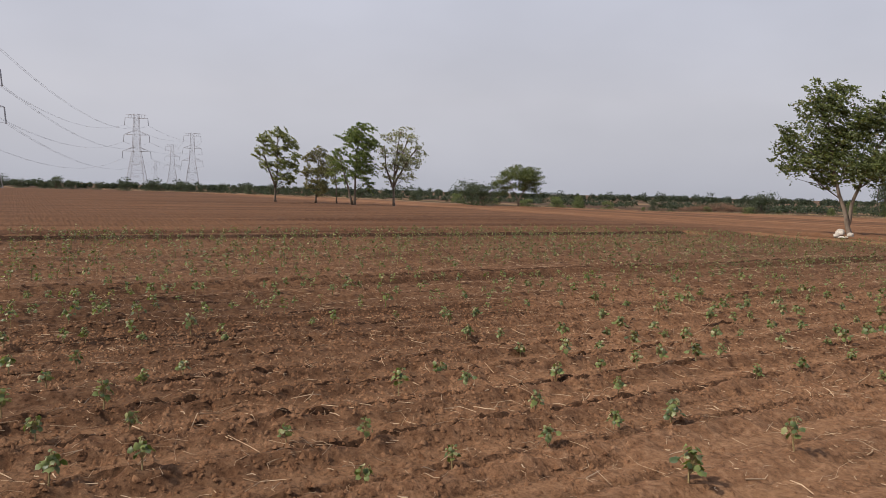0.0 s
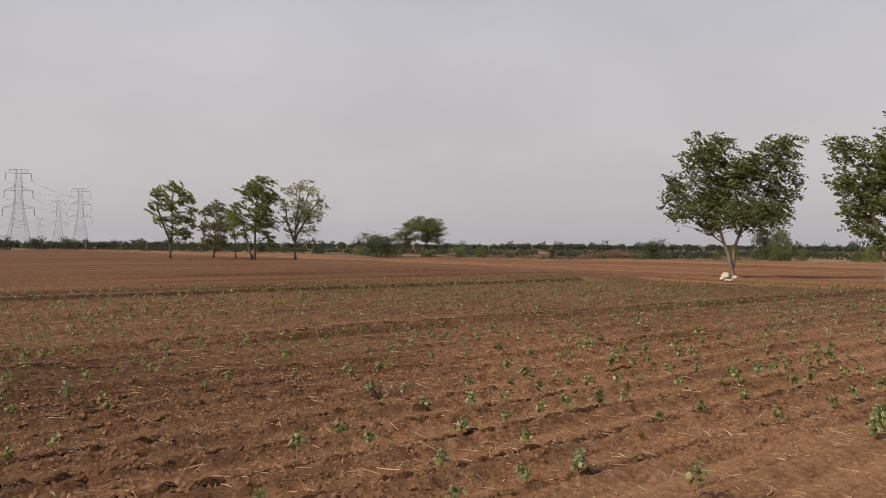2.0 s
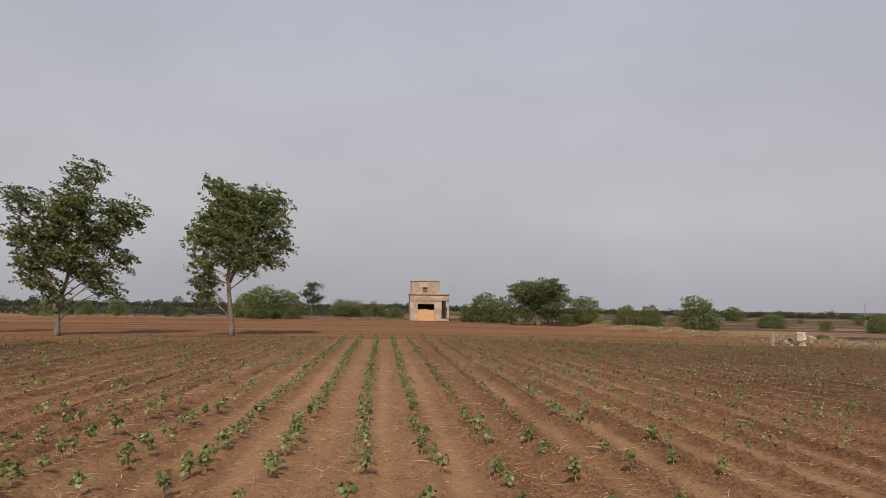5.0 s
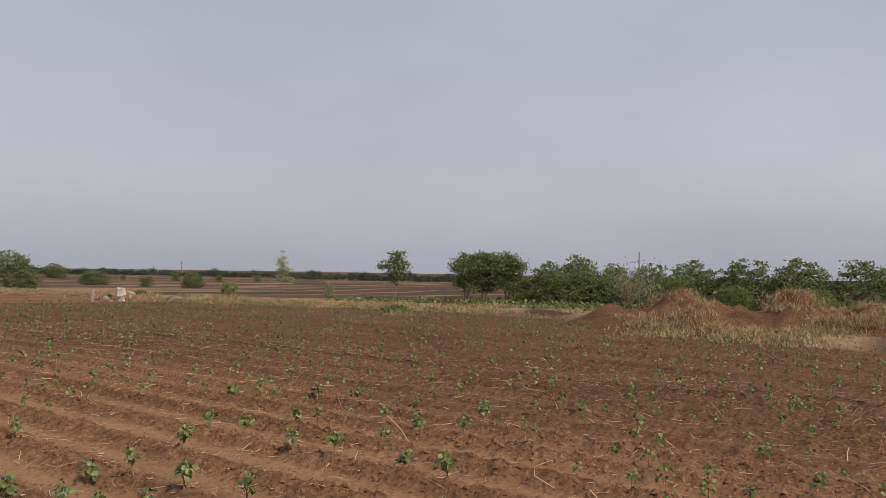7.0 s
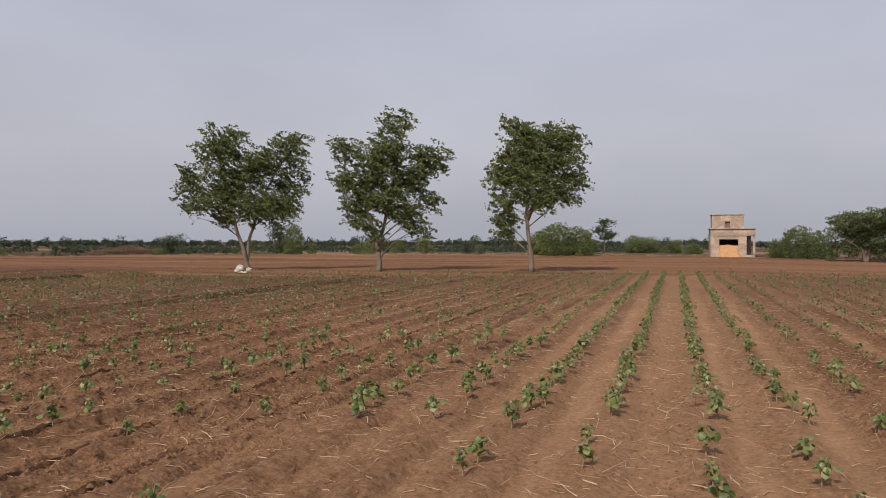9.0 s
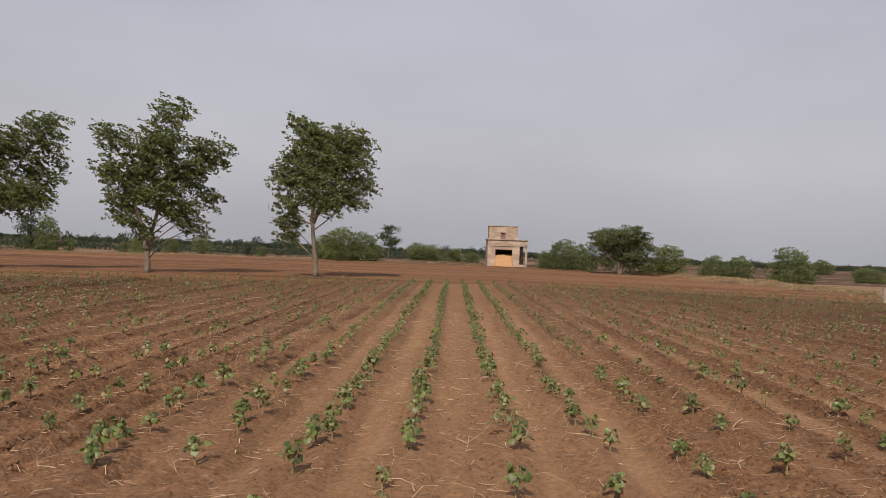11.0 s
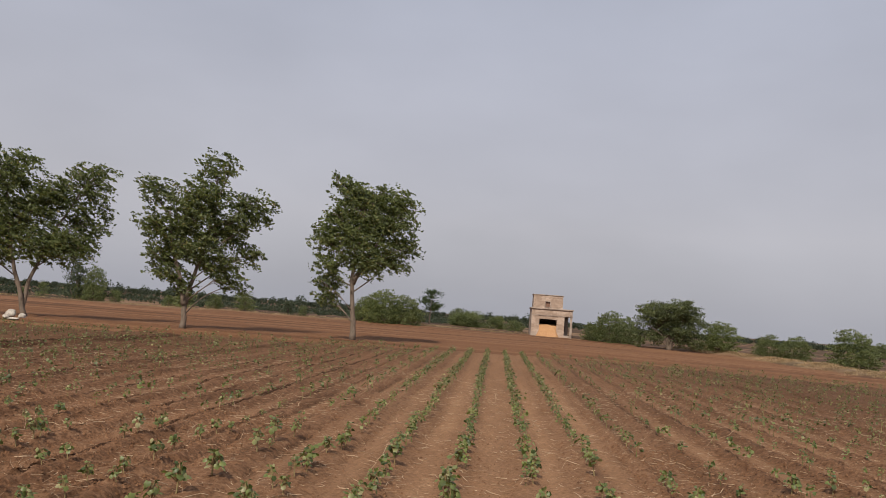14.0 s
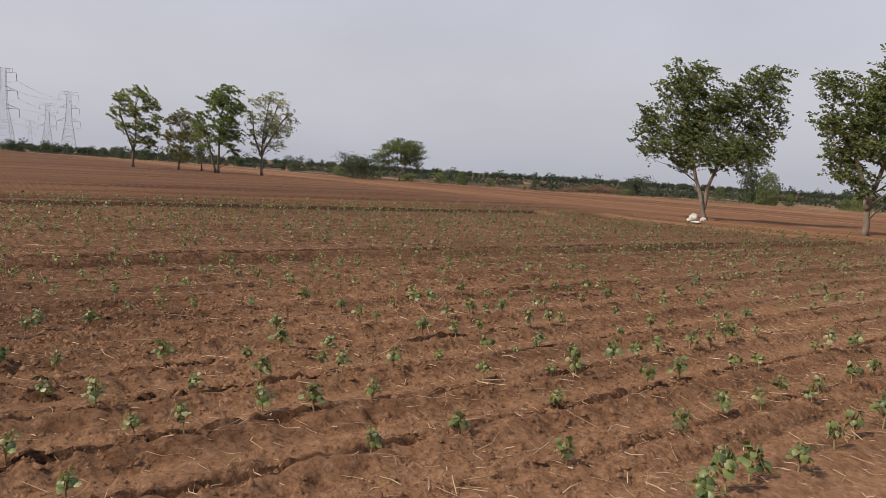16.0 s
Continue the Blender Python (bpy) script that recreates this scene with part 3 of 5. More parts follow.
def tree(name, m, stems, blobs, count, leaf, leaf_mat, bark, label, seed, trunk_r=0.16, group="", twigs=60, wind=(0.55, 0.1, -0.2), per=22, hollow=0.25, streak=None, narrow=0.5):
    """stems: lists of points up the trunk; blobs: lobes of the crown as centre and half sizes."""
    rng = np.random.default_rng(seed)
    t = thing(name, m, label, "tree", group)
    wood = Shape()
    for s in stems:
        k = len(s)
        fine, radii = [], []
        for i in range(k - 1):
            for j in range(4):
                q = Vector(s[i]).lerp(Vector(s[i + 1]), j / 4)
                u = (i + j / 4) / (k - 1)
                fine.append(q + Vector((rng.normal(), rng.normal(), 0)) * 0.025 * (1 if u > 0 else 0))
                radii.append(trunk_r * (1 - 0.68 * u) * (1.35 if u == 0 else 1.08 if u < 0.1 else 1))
        fine.append(Vector(s[-1]))
        radii.append(trunk_r * 0.28)
        wood.tube(fine, radii, 9)
    whole = name in ("field_tree", "small_tree")
    if not whole:
        part("trunk", wood, bark, t, smooth=True)
    limbs = wood if whole else Shape()
    tips, owner, pts = crown_points(blobs, count, rng, leaf * 1.0, per, hollow, streak)
    hubs = []
    for b in blobs:
        best = None
        for s in stems:
            for i in range(len(s) - 1):
                for j in range(5):
                    q = Vector(s[i]).lerp(Vector(s[i + 1]), j / 5)
                    rise = b[2] - q.z
                    cost = (Vector(b[:3]) - q).length + (3 if rise < 0.75 * Vector((b[0] - q.x, b[1] - q.y, 0)).length else 0) + (2 if (i == 0 and j < 3) else 0)
                    if best is None or cost < best[0]:
                        best = (cost, q)
        line = bent(best[1], b[:3], rng, 0.08, 5)
        limbs.tube(line, [trunk_r * 0.30 * (1 - 0.13 * i) for i in range(6)], 6)
        hubs.append(line)
    for j in rng.choice(len(tips), min(twigs, len(tips)), replace=False):
        line = hubs[owner[j]]
        start = line[int(rng.integers(2, 6))]
        limbs.tube(bent(start, tips[j], rng, 0.1, 3), [trunk_r * 0.14, trunk_r * 0.11, trunk_r * 0.08, trunk_r * 0.04], 4)
    part("trunk" if whole else "branchwork", limbs, bark, t, smooth=True)
    crown = Shape()
    crown.arrays(*leaf_arrays(pts, leaf, rng, wind, narrow))
    part("crown", crown, leaf_mat, t)
    return t


def facing(x, y, eye=(0.0, -1.0)):
    """A pose at (x, y) whose own x runs across the line from the walk, so that lobes keep their sides."""
    a = math.degrees(math.atan2(-(x - eye[0]), y - eye[1]))
    return pose(x, y, ground_z(x, y) - 0.03, 0, 0, a)


def lobes(rows, k=1.0, seed=1, deep=0.9, shift=0.0):
    rng = random.Random(seed)
    return [(x * k + shift, rng.uniform(-0.45, 0.45) * rx * k, z * k, rx * k, rx * deep * k, rz * k) for x, z, rx, rz in rows]


tree("broad_leaved_tree", facing(-24.4, 37.2),
     [[(0, 0, 0), (-0.25, 0, 1.1), (-0.75, 0.1, 2.7), (-1.1, 0.1, 4.6), (-1.5, 0, 6.8)], [(0.05, 0.1, 0), (-0.12, 0.12, 0.5), (0.12, 0.15, 2.2), (0.8, 0.2, 4.2), (1.9, 0.2, 6.6)]],
     lobes([(-1.75, 7.2, 1.6, 1.6), (-1.0, 8.3, 0.8, 0.6), (2.2, 7.3, 1.35, 1.35), (3.0, 8.2, 0.6, 0.5), (-0.25, 5.85, 2.2, 1.6), (-3.5, 5.5, 1.1, 0.95), (-3.0, 4.1, 1.3, 0.8), (2.2, 5.2, 1.4, 1.7), (1.7, 3.8, 1.6, 1.0), (0.1, 3.9, 2.0, 1.0), (-1.5, 3.4, 1.0, 0.8), (0.6, 6.9, 1.2, 1.0), (-1.6, 4.8, 1.6, 1.2)], 0.98, 3),
     25000, 0.175, LEAF_NEAR, BARK, "broad-leaved green tree with forked pale trunk, leaves blown sideways", 11, 0.135, "trees in the field", 190, (1.0, 0.15, -0.35), 22, 0.15, (1.0, 0.1, -0.3), 0.5)
tree("broad_leaved_tree", facing(-16.5, 38.2),
     [[(0, 0, 0), (0.0, 0, 1.2), (0.25, 0, 2.6), (0.8, 0.1, 4.8), (1.1, 0, 7.4)], [(0, 0, 1.3), (-0.3, 0.1, 2.4), (-0.9, 0.1, 4.2), (-1.2, 0, 6.0)]],
     lobes([(1.15, 8.8, 1.0, 1.0), (1.9, 9.3, 0.5, 0.4), (0.6, 7.4, 1.7, 1.1), (3.2, 7.1, 1.2, 0.95), (-1.8, 7.3, 1.1, 0.85), (-1.3, 5.5, 1.6, 1.1), (1.7, 5.5, 1.75, 1.2), (-1.1, 3.85, 1.45, 1.0), (1.6, 3.7, 1.4, 0.85), (2.0, 3.0, 0.8, 0.55), (0.05, 2.1, 0.65, 0.6), (0.2, 6.3, 1.8, 1.1), (0.3, 4.5, 1.7, 1.1), (2.6, 6.2, 1.1, 0.9), (-0.5, 3.0, 1.0, 0.7), (3.3, 4.4, 0.9, 0.8), (2.7, 2.6, 0.7, 0.6), (4.0, 6.6, 0.6, 0.6)], 0.96, 4, 0.9, -0.32),
     23000, 0.175, LEAF_NEAR, BARK, "tall broad-leaved tree with pointed green crown in the wind", 12, 0.15, "trees in the field", 190, (1.0, 0.15, -0.35), 22, 0.15, (1.0, 0.1, -0.3), 0.5)
tree("broad_leaved_tree", facing(-7.9, 39.5),
     [[(0, 0, 0), (-0.12, 0, 1.5), (-0.3, 0, 3.2), (-0.28, 0.05, 4.8), (0.1, 0, 7.0)], [(-0.28, 0, 3.0), (0.5, 0.1, 4.4), (1.7, 0.1, 6.8)]],
     lobes([(-1.15, 8.75, 0.45, 0.35), (-0.3, 8.1, 1.2, 0.9), (0.3, 7.4, 1.3, 0.9), (2.25, 7.7, 1.2, 1.0), (0.6, 6.3, 2.1, 1.1), (2.6, 5.4, 1.15, 0.85), (-1.5, 5.3, 0.95, 1.1), (0.7, 4.3, 1.8, 0.85), (2.2, 4.4, 0.9, 0.6), (-1.35, 3.0, 0.9, 0.8), (-1.3, 2.3, 0.6, 0.6), (-1.2, 4.0, 1.0, 0.9), (0.3, 5.3, 2.0, 1.0), (-0.9, 6.7, 0.9, 1.2), (1.8, 6.6, 1.5, 1.0), (1.2, 7.8, 1.1, 0.8)], 0.975, 5, 0.9, -0.42),
     23000, 0.175, LEAF_NEAR, BARK, "broad-leaved tree with straight slender trunk and flat-topped crown", 13, 0.15, "trees in the field", 190, (1.0, 0.15, -0.35), 22, 0.15, (1.0, 0.1, -0.3), 0.5)

# the group of five beyond the bare field
tree("field_tree", facing(-90.0, 25.0), [[(0, 0, 0), (0, 0, 1.6), (0.2, 0, 3.6), (0.2, 0, 7.8)], [(0.05, 0, 1.8), (-0.9, 0, 4.2), (-1.6, 0, 6.4)]],
     lobes([(0.4, 8.5, 1.4, 0.9), (-1.0, 7.6, 1.4, 0.9), (1.6, 7.2, 1.3, 1.0), (-2.0, 6.0, 1.0, 0.8), (2.1, 5.6, 0.9, 0.9), (0.2, 6.2, 1.6, 0.9), (2.0, 4.2, 1.0, 0.9), (-1.3, 4.6, 1.1, 0.7), (0.4, 4.6, 1.5, 0.9), (1.4, 3.0, 1.1, 0.8), (0.2, 3.2, 0.9, 0.8), (1.9, 2.6, 0.6, 0.6)], 1.0, 6),
     7600, 0.25, LEAF_GROUP, DARK_BARK, "green field tree with egg-shaped airy crown and thin trunk", 21, 0.14, "distant tree group", 110, (0.8, 0.1, -0.3), 26, 0.2, (0.9, 0.1, -0.3))
tree("field_tree", facing(-87.2, 29.2), [[(0, 0, 0), (0.1, 0, 1.8), (0.3, 0, 5.4)]],
     lobes([(0.5, 6.3, 1.0, 0.7), (-0.5, 5.4, 1.2, 0.9), (1.2, 5.2, 1.1, 0.8), (0.1, 4.0, 1.4, 0.9), (-1.1, 3.8, 0.9, 0.9), (1.4, 3.9, 0.9, 0.7), (0.2, 2.6, 1.2, 0.8), (-0.7, 2.3, 0.8, 0.8), (0.9, 1.8, 0.7, 0.6), (0.1, 1.2, 0.5, 0.5)], 1.0, 7),
     5200, 0.24, LEAF_BROWNISH, DARK_BARK, "low brownish-green field tree leafy to the ground", 22, 0.12, "distant tree group", 70, (0.8, 0.1, -0.3), 26, 0.2, (0.9, 0.1, -0.3))
tree("field_tree", facing(-85.6, 31.3), [[(0, 0, 0), (-0.1, 0, 2.4), (-0.4, 0, 5.2)]],
     lobes([(-0.5, 5.2, 0.7, 0.7), (0.2, 4.2, 0.7, 0.6), (-0.7, 3.8, 0.7, 0.6), (-0.1, 2.8, 0.5, 0.6)], 1.0, 8),
     1500, 0.23, LEAF_GROUP, DARK_BARK, "thin half-bare young tree", 23, 0.09, "distant tree group", 50)
tree("field_tree", facing(-76.0, 29.6), [[(0, 0, 0), (0, 0, 2.4), (0.1, 0, 5.0), (0.3, 0, 7.0)], [(-0.2, 0.1, 0), (-0.9, 0.1, 2.4), (-1.6, 0, 5.0)]],
     lobes([(0.6, 8.4, 1.7, 0.8), (-0.6, 7.4, 1.5, 0.9), (1.4, 6.8, 1.3, 1.1), (-1.9, 5.7, 1.1, 0.9), (0.3, 5.4, 1.7, 1.0), (1.2, 4.2, 1.3, 0.9), (-1.7, 4.4, 1.0, 0.8), (0.0, 3.4, 1.3, 0.8), (-1.2, 2.9, 0.8, 0.7), (1.3, 2.7, 0.9, 0.8), (0.3, 7.0, 1.9, 1.4), (0.2, 4.6, 1.6, 1.2), (1.6, 1.9, 0.5, 0.6)], 1.0, 9),
     9500, 0.24, LEAF_GREEN, DARK_BARK, "dense deep green field tree with two leaning stems", 24, 0.14, "distant tree group", 60, (0.8, 0.1, -0.3), 26, 0.2, (0.9, 0.1, -0.3))
tree("field_tree", facing(-75.2, 34.0), [[(0, 0, 0), (-0.1, 0, 2.0), (0.0, 0, 4.6), (0.6, 0, 8.2)], [(-0.1, 0, 2.2), (1.4, 0, 5.0), (2.6, 0, 6.9)], [(-0.1, 0, 2.0), (-1.0, 0, 4.4), (-1.2, 0, 6.8)], [(0, 0, 3.4), (0.9, 0.1, 5.8), (1.5, 0, 7.8)]],
     lobes([(0.6, 8.3, 1.3, 0.7), (-0.7, 7.6, 1.0, 0.8), (2.7, 6.4, 0.9, 0.9), (1.7, 7.5, 0.9, 0.7), (-1.4, 6.0, 0.9, 1.0), (1.9, 4.9, 1.3, 0.9), (-1.2, 4.4, 0.9, 0.8), (1.2, 3.5, 1.1, 0.7), (-0.6, 3.0, 0.9, 0.7), (0.4, 6.0, 1.8, 1.3), (0.3, 4.6, 1.4, 0.9)], 1.0, 10),
     4300, 0.21, LEAF_FADED, BARK, "half-bare pale tree with fan of grey branches", 25, 0.13, "distant tree group", 330, (0.8, 0.1, -0.2), 14, 0.35, (0.9, 0.1, -0.2))
tree("spreading_tree", facing(-87.9, 60.1), [[(0, 0, 0), (-0.1, 0, 1.0), (-1.1, 0, 2.6)], [(0, 0, 0.3), (0.3, 0, 1.4), (1.2, 0, 3.0)]],
     lobes([(-0.2, 5.1, 1.8, 0.9), (1.7, 4.9, 1.5, 0.9), (-1.8, 4.3, 1.4, 0.9), (0.6, 4.0, 1.8, 0.9), (-3.0, 3.1, 1.0, 0.9), (2.6, 3.6, 1.0, 0.9), (0.4, 4.3, 2.2, 1.1), (1.4, 3.0, 1.7, 0.9), (-1.6, 3.0, 1.4, 0.9), (2.4, 2.3, 0.8, 0.7), (-2.3, 2.0, 0.9, 0.7), (0.2, 2.6, 1.0, 0.6)], 1.0, 12),
     8200, 0.24, LEAF_OLIVE, DARK_BARK, "low spreading grey-green tree with open stems", 26, 0.15, "", 60)

# trees near the building
tree("spreading_tree", facing(17.9, 82.5), [[(0, 0, 0), (-0.2, 0, 1.0), (-1.2, 0, 2.8)], [(0.1, 0, 0), (0.4, 0, 1.2), (1.4, 0, 2.9)], [(0, 0.1, 0.2), (0.1, 0, 2.6)]],
     lobes([(0.9, 4.6, 1.5, 0.75), (-1.4, 4.1, 1.7, 0.9), (2.3, 3.9, 1.3, 0.9), (0.4, 3.4, 2.0, 0.9), (-2.6, 2.8, 0.9, 0.9), (2.7, 2.7, 0.9, 0.8), (-1.2, 2.3, 1.2, 0.7), (-2.8, 1.3, 0.7, 0.8), (1.9, 1.9, 1.0, 0.7), (0.1, 2.4, 1.4, 0.7), (-1.9, 1.5, 0.9, 0.6), (3.0, 1.5, 0.6, 0.6), (-2.4, 4.0, 1.0, 0.7), (0.0, 4.0, 2.2, 0.9), (1.6, 3.2, 1.5, 0.8), (-1.4, 3.2, 1.3, 0.7), (2.7, 0.9, 0.8, 0.8), (1.9, 1.2, 0.8, 0.8), (-2.9, 0.7, 0.6, 0.7), (0.9, 2.0, 1.2, 0.8), (1.1, 1.1, 0.9, 0.7), (-0.2, 2.9, 1.8, 0.6), (-1.3, 1.2, 0.9, 0.7), (0.1, 1.7, 1.3, 0.6), (3.3, 3.2, 0.6, 0.6), (1.6, 5.0, 0.7, 0.4)], 1.02, 14),
     22000, 0.19, LEAF_THORN, DARK_BARK, "wide dark thorn tree with spreading stems", 31, 0.2, "", 80, (0.4, 0.1, -0.1), 22, 0.3, None, 0.6)
tree("thin_tree", facing(59.6, 66.0), [[(0, 0, 0), (0.05, 0, 2.0), (0.1, 0, 3.9)]],
     lobes([(0.1, 3.7, 0.35, 0.5), (0.0, 3.0, 0.6, 0.6), (0.15, 2.3, 0.8, 0.6), (-0.1, 1.6, 0.6, 0.5), (0.9, 1.3, 0.4, 0.4)], 1.2, 15), 1700, 0.16, LEAF_FADED, BARK, "thin nearly bare sapling", 32, 0.06, "", 160)
tree("small_tree", facing(45.9, 36.8), [[(0, 0, 0), (0.1, 0, 1.4), (0.05, 0, 2.6), (0.2, 0, 4.0)]],
     lobes([(0.2, 3.6, 0.75, 0.6), (-0.5, 3.0, 0.8, 0.5), (0.55, 2.9, 0.7, 0.6), (0.0, 2.3, 0.85, 0.5), (0.0, 1.6, 0.3, 0.3)], 1.0, 16), 1500, 0.2, LEAF_NEAR, BARK, "small green tree with bent trunk on the grass bund", 33, 0.07, "", 40)
tree("small_tree", facing(-9.6, 102.0), [[(0, 0, 0), (0.1, 0, 2.0), (0.3, 0, 4.2)]],
     lobes([(0.4, 4.2, 0.9, 0.6), (-0.3, 3.2, 0.9, 0.7), (0.5, 2.4, 1.1, 0.8)], 1.0, 17), 1300, 0.28, LEAF_DARK, DARK_BARK, "dark slanting tree behind the bushes", 34, 0.1, "", 30)
for gx0, gy0, gs in ((56.4, 37.2, 1.08), (57.8, 36.2, 1.14), (58.8, 34.4, 1.08)):
    tree("grove_tree", facing(gx0, gy0) @ Matrix.Scale(gs, 4), [[(0, 0, 0), (-0.1, 0, 1.2), (-0.4, 0, 2.8)], [(0.1, 0, 0), (0.4, 0, 1.4), (0.7, 0, 2.8)]],
         lobes([(0.2, 3.5, 1.0, 0.7), (-0.7, 3.0, 0.8, 0.8), (1.0, 2.9, 0.9, 0.8), (0.1, 2.4, 1.1, 0.7), (-0.6, 1.8, 0.7, 0.6), (0.9, 1.7, 0.7, 0.6), (0.2, 1.3, 0.8, 0.6)], 1.0, int(gx0)), 5200, 0.2, LEAF_BUSH, DARK_BARK, "dark green grove tree with several stems", 40 + int(gx0), 0.1, "grove behind the bund", 40)

# ---- bushes ----
BUSH_KINDS = []


def bush_template(seed, mat, label, leaf=0.058, count=2000, dome=False):
    rng = np.random.default_rng(seed)
    pr = random.Random(seed)
    blobs = []
    for i in range(7):
        a = pr.uniform(0, 2 * math.pi)
        r = pr.uniform(0.05, 0.3)
        rz = pr.uniform(0.16, 0.3)
        blobs.append((math.cos(a) * r, math.sin(a) * r, pr.uniform(0.25, 0.95 - rz), pr.uniform(0.16, 0.27), pr.uniform(0.16, 0.27), rz))
    for i in range(5):
        a = 2 * math.pi * i / 5 + pr.uniform(-0.4, 0.4)
        blobs.append((math.cos(a) * 0.3, math.sin(a) * 0.3, 0.17, 0.2, 0.2, 0.17))
    if dome:
        blobs = [(0, 0, 0.46, 0.36, 0.36, 0.42)]
        for i in range(15):
            a, e = i * 2.4 + pr.uniform(-0.3, 0.3), math.asin(0.05 + 0.92 * (i + 0.5) / 15)
            r = pr.uniform(0.13, 0.21)
            if i < 9:
                s = 2 * math.pi * i / 9
                blobs.append((math.cos(s) * 0.29, math.sin(s) * 0.29, 0.13, 0.16, 0.16, 0.14))
            blobs.append((math.cos(a) * math.cos(e) * 0.35, math.sin(a) * math.cos(e) * 0.35, 0.14 + math.sin(e) * pr.uniform(0.55, 0.70), r, r, r * 0.85))
    t = thing("bush", pose(0, 0, -200), label, "bush", "bushes along the field edge")
    stems = Shape()
    for b in blobs[:6]:
        stems.tube(bent((b[0] * 0.2, b[1] * 0.2, 0), b[:3], rng, 0.1, 3), [0.018, 0.014, 0.01, 0.006], 5)
    part("woody_base", stems, DARK_BARK, t)
    tips, owner, pts = crown_points(blobs, count, rng, leaf * (0.75 if dome else 1.2), 12, 0.62 if dome else 0.5)
    pts[:, 2] = np.abs(pts[:, 2])
    crown = Shape()
    crown.arrays(*leaf_arrays(pts, leaf, rng, (0.35, 0.1, 0.0), 0.6 if dome else 0.5))
    part("foliage", crown, mat, t)
    return t


BUSH_KINDS = [bush_template(101, LEAF_BUSH, "rounded dark green thorn bush at the field edge"), bush_template(102, LEAF_BUSH, "uneven dark green hedge bush"),
              bush_template(103, LEAF_PALE, "fresh light green hedge bush"), bush_template(104, LEAF_OLIVE, "dusty olive-green bush in the hedge"),
              bush_template(105, LEAF_HAZE, "dense dark bush in the hedge"),
              bush_template(111, LEAF_BUSH, "dense domed green bush at the field edge", 0.037, 7600, True), bush_template(112, LEAF_BUSH, "broad domed dark green bush", 0.037, 7600, True),
              bush_template(113, LEAF_PALE, "broad domed fresh green bush", 0.037, 7600, True)]


def bush(x, y, w, h, k, turn=0.0):
    h = h * 1.12
    return copy_thing(BUSH_KINDS[k], pose(x, y, ground_z(x, y) - 0.05, 0, 0, turn) @ Matrix.Diagonal((w, w, h, 1)))


for x, y, w, h, k in ((-13.8, 87.5, 5.0, 4.2, 2), (-11.2, 88.5, 4.6, 3.6, 0), (-15.9, 89.5, 4.0, 3.3, 1), (12.4, 88.0, 4.4, 3.8, 0), (14.6, 90.0, 3.6, 3.4, 1), (10.6, 88.5, 2.8, 2.3, 0), (23.6, 83.5, 4.8, 3.3, 2), (26.8, 78.5, 3.0, 2.5, 0),
                      (29.2, 77.7, 3.6, 2.9, 1), (33.0, 74.0, 5.0, 4.0, 0), (-95.5, 57.0, 5.4, 3.6, 4), (-91.0, 56.0, 5.0, 3.3, 4), (-4.9, 106, 5.0, 2.2, 1), (-1.0, 107, 3.2, 1.9, 3), (2.0, 104, 3.0, 1.6, 0),
                      (62, 87, 3.4, 2.5, 2), (57, 90, 2.6, 1.6, 3), (96, 196, 6.5, 4.2, 1), (53, 96, 4.6, 2.1, 1), (60, 33.5, 2.6, 2.4, 2), (60.6, 31.0, 4.2, 4.0, 1), (63.2, 29.2, 4.6, 4.7, 1), (61.5, 28.2, 4.6, 3.4, 2), (64.3, 26.3, 4.0, 3.9, 2), (62.0, 25.6, 4.4, 2.9, 2), (59.5, 29.6, 3.6, 3.0, 2),
                      (60.5, 21.5, 4.4, 3.9, 0), (62, 18.4, 5.0, 4.3, 1), (59.0, 18.8, 4.0, 2.9, 2), (63, 14.5, 5.5, 4.4, 0), (64, 10.5, 6.0, 4.6, 1), (64, 6.0, 5.6, 4.4, 0), (62, 1, 5.0, 4.2, 1), (61, -6, 5.5, 4.4, 0), (58, 14, 3.4, 2.2, 2), (57, 8, 3.0, 2.0, 2),
                      (-63.6, 81.4, 4.2, 2.9, 4), (-48.6, 87, 3.0, 4.4, 1), (-52, 89, 4.0, 4.6, 4)):
    bush(x, y, w, h, k + 5 if k < 3 else k, (x * 37 + y * 17) % 360)

hedge_rng = random.Random(77)


def hedge(points, step, low, high, far=2.0):
    for (ax, ay), (bx, by) in zip(points, points[1:]):
        length = math.hypot(bx - ax, by - ay)
        u = hedge_rng.uniform(0, step)
        while u < length:
            x = ax + (bx - ax) * u / length + hedge_rng.uniform(-far, far)
            y = ay + (by - ay) * u / length + hedge_rng.uniform(-far, far)
            h = hedge_rng.uniform(low, high) * (1.35 if hedge_rng.random() < 0.12 else 1)
            far_off = x < -110
            bush(x, y, h * (hedge_rng.uniform(0.7, 1.5) if far_off else hedge_rng.uniform(0.8, 1.6)), h, 4 if far_off else hedge_rng.choice((0, 1, 1, 2, 3, 4)), hedge_rng.uniform(0, 360))
            u += step * hedge_rng.uniform(0.6, 1.3)


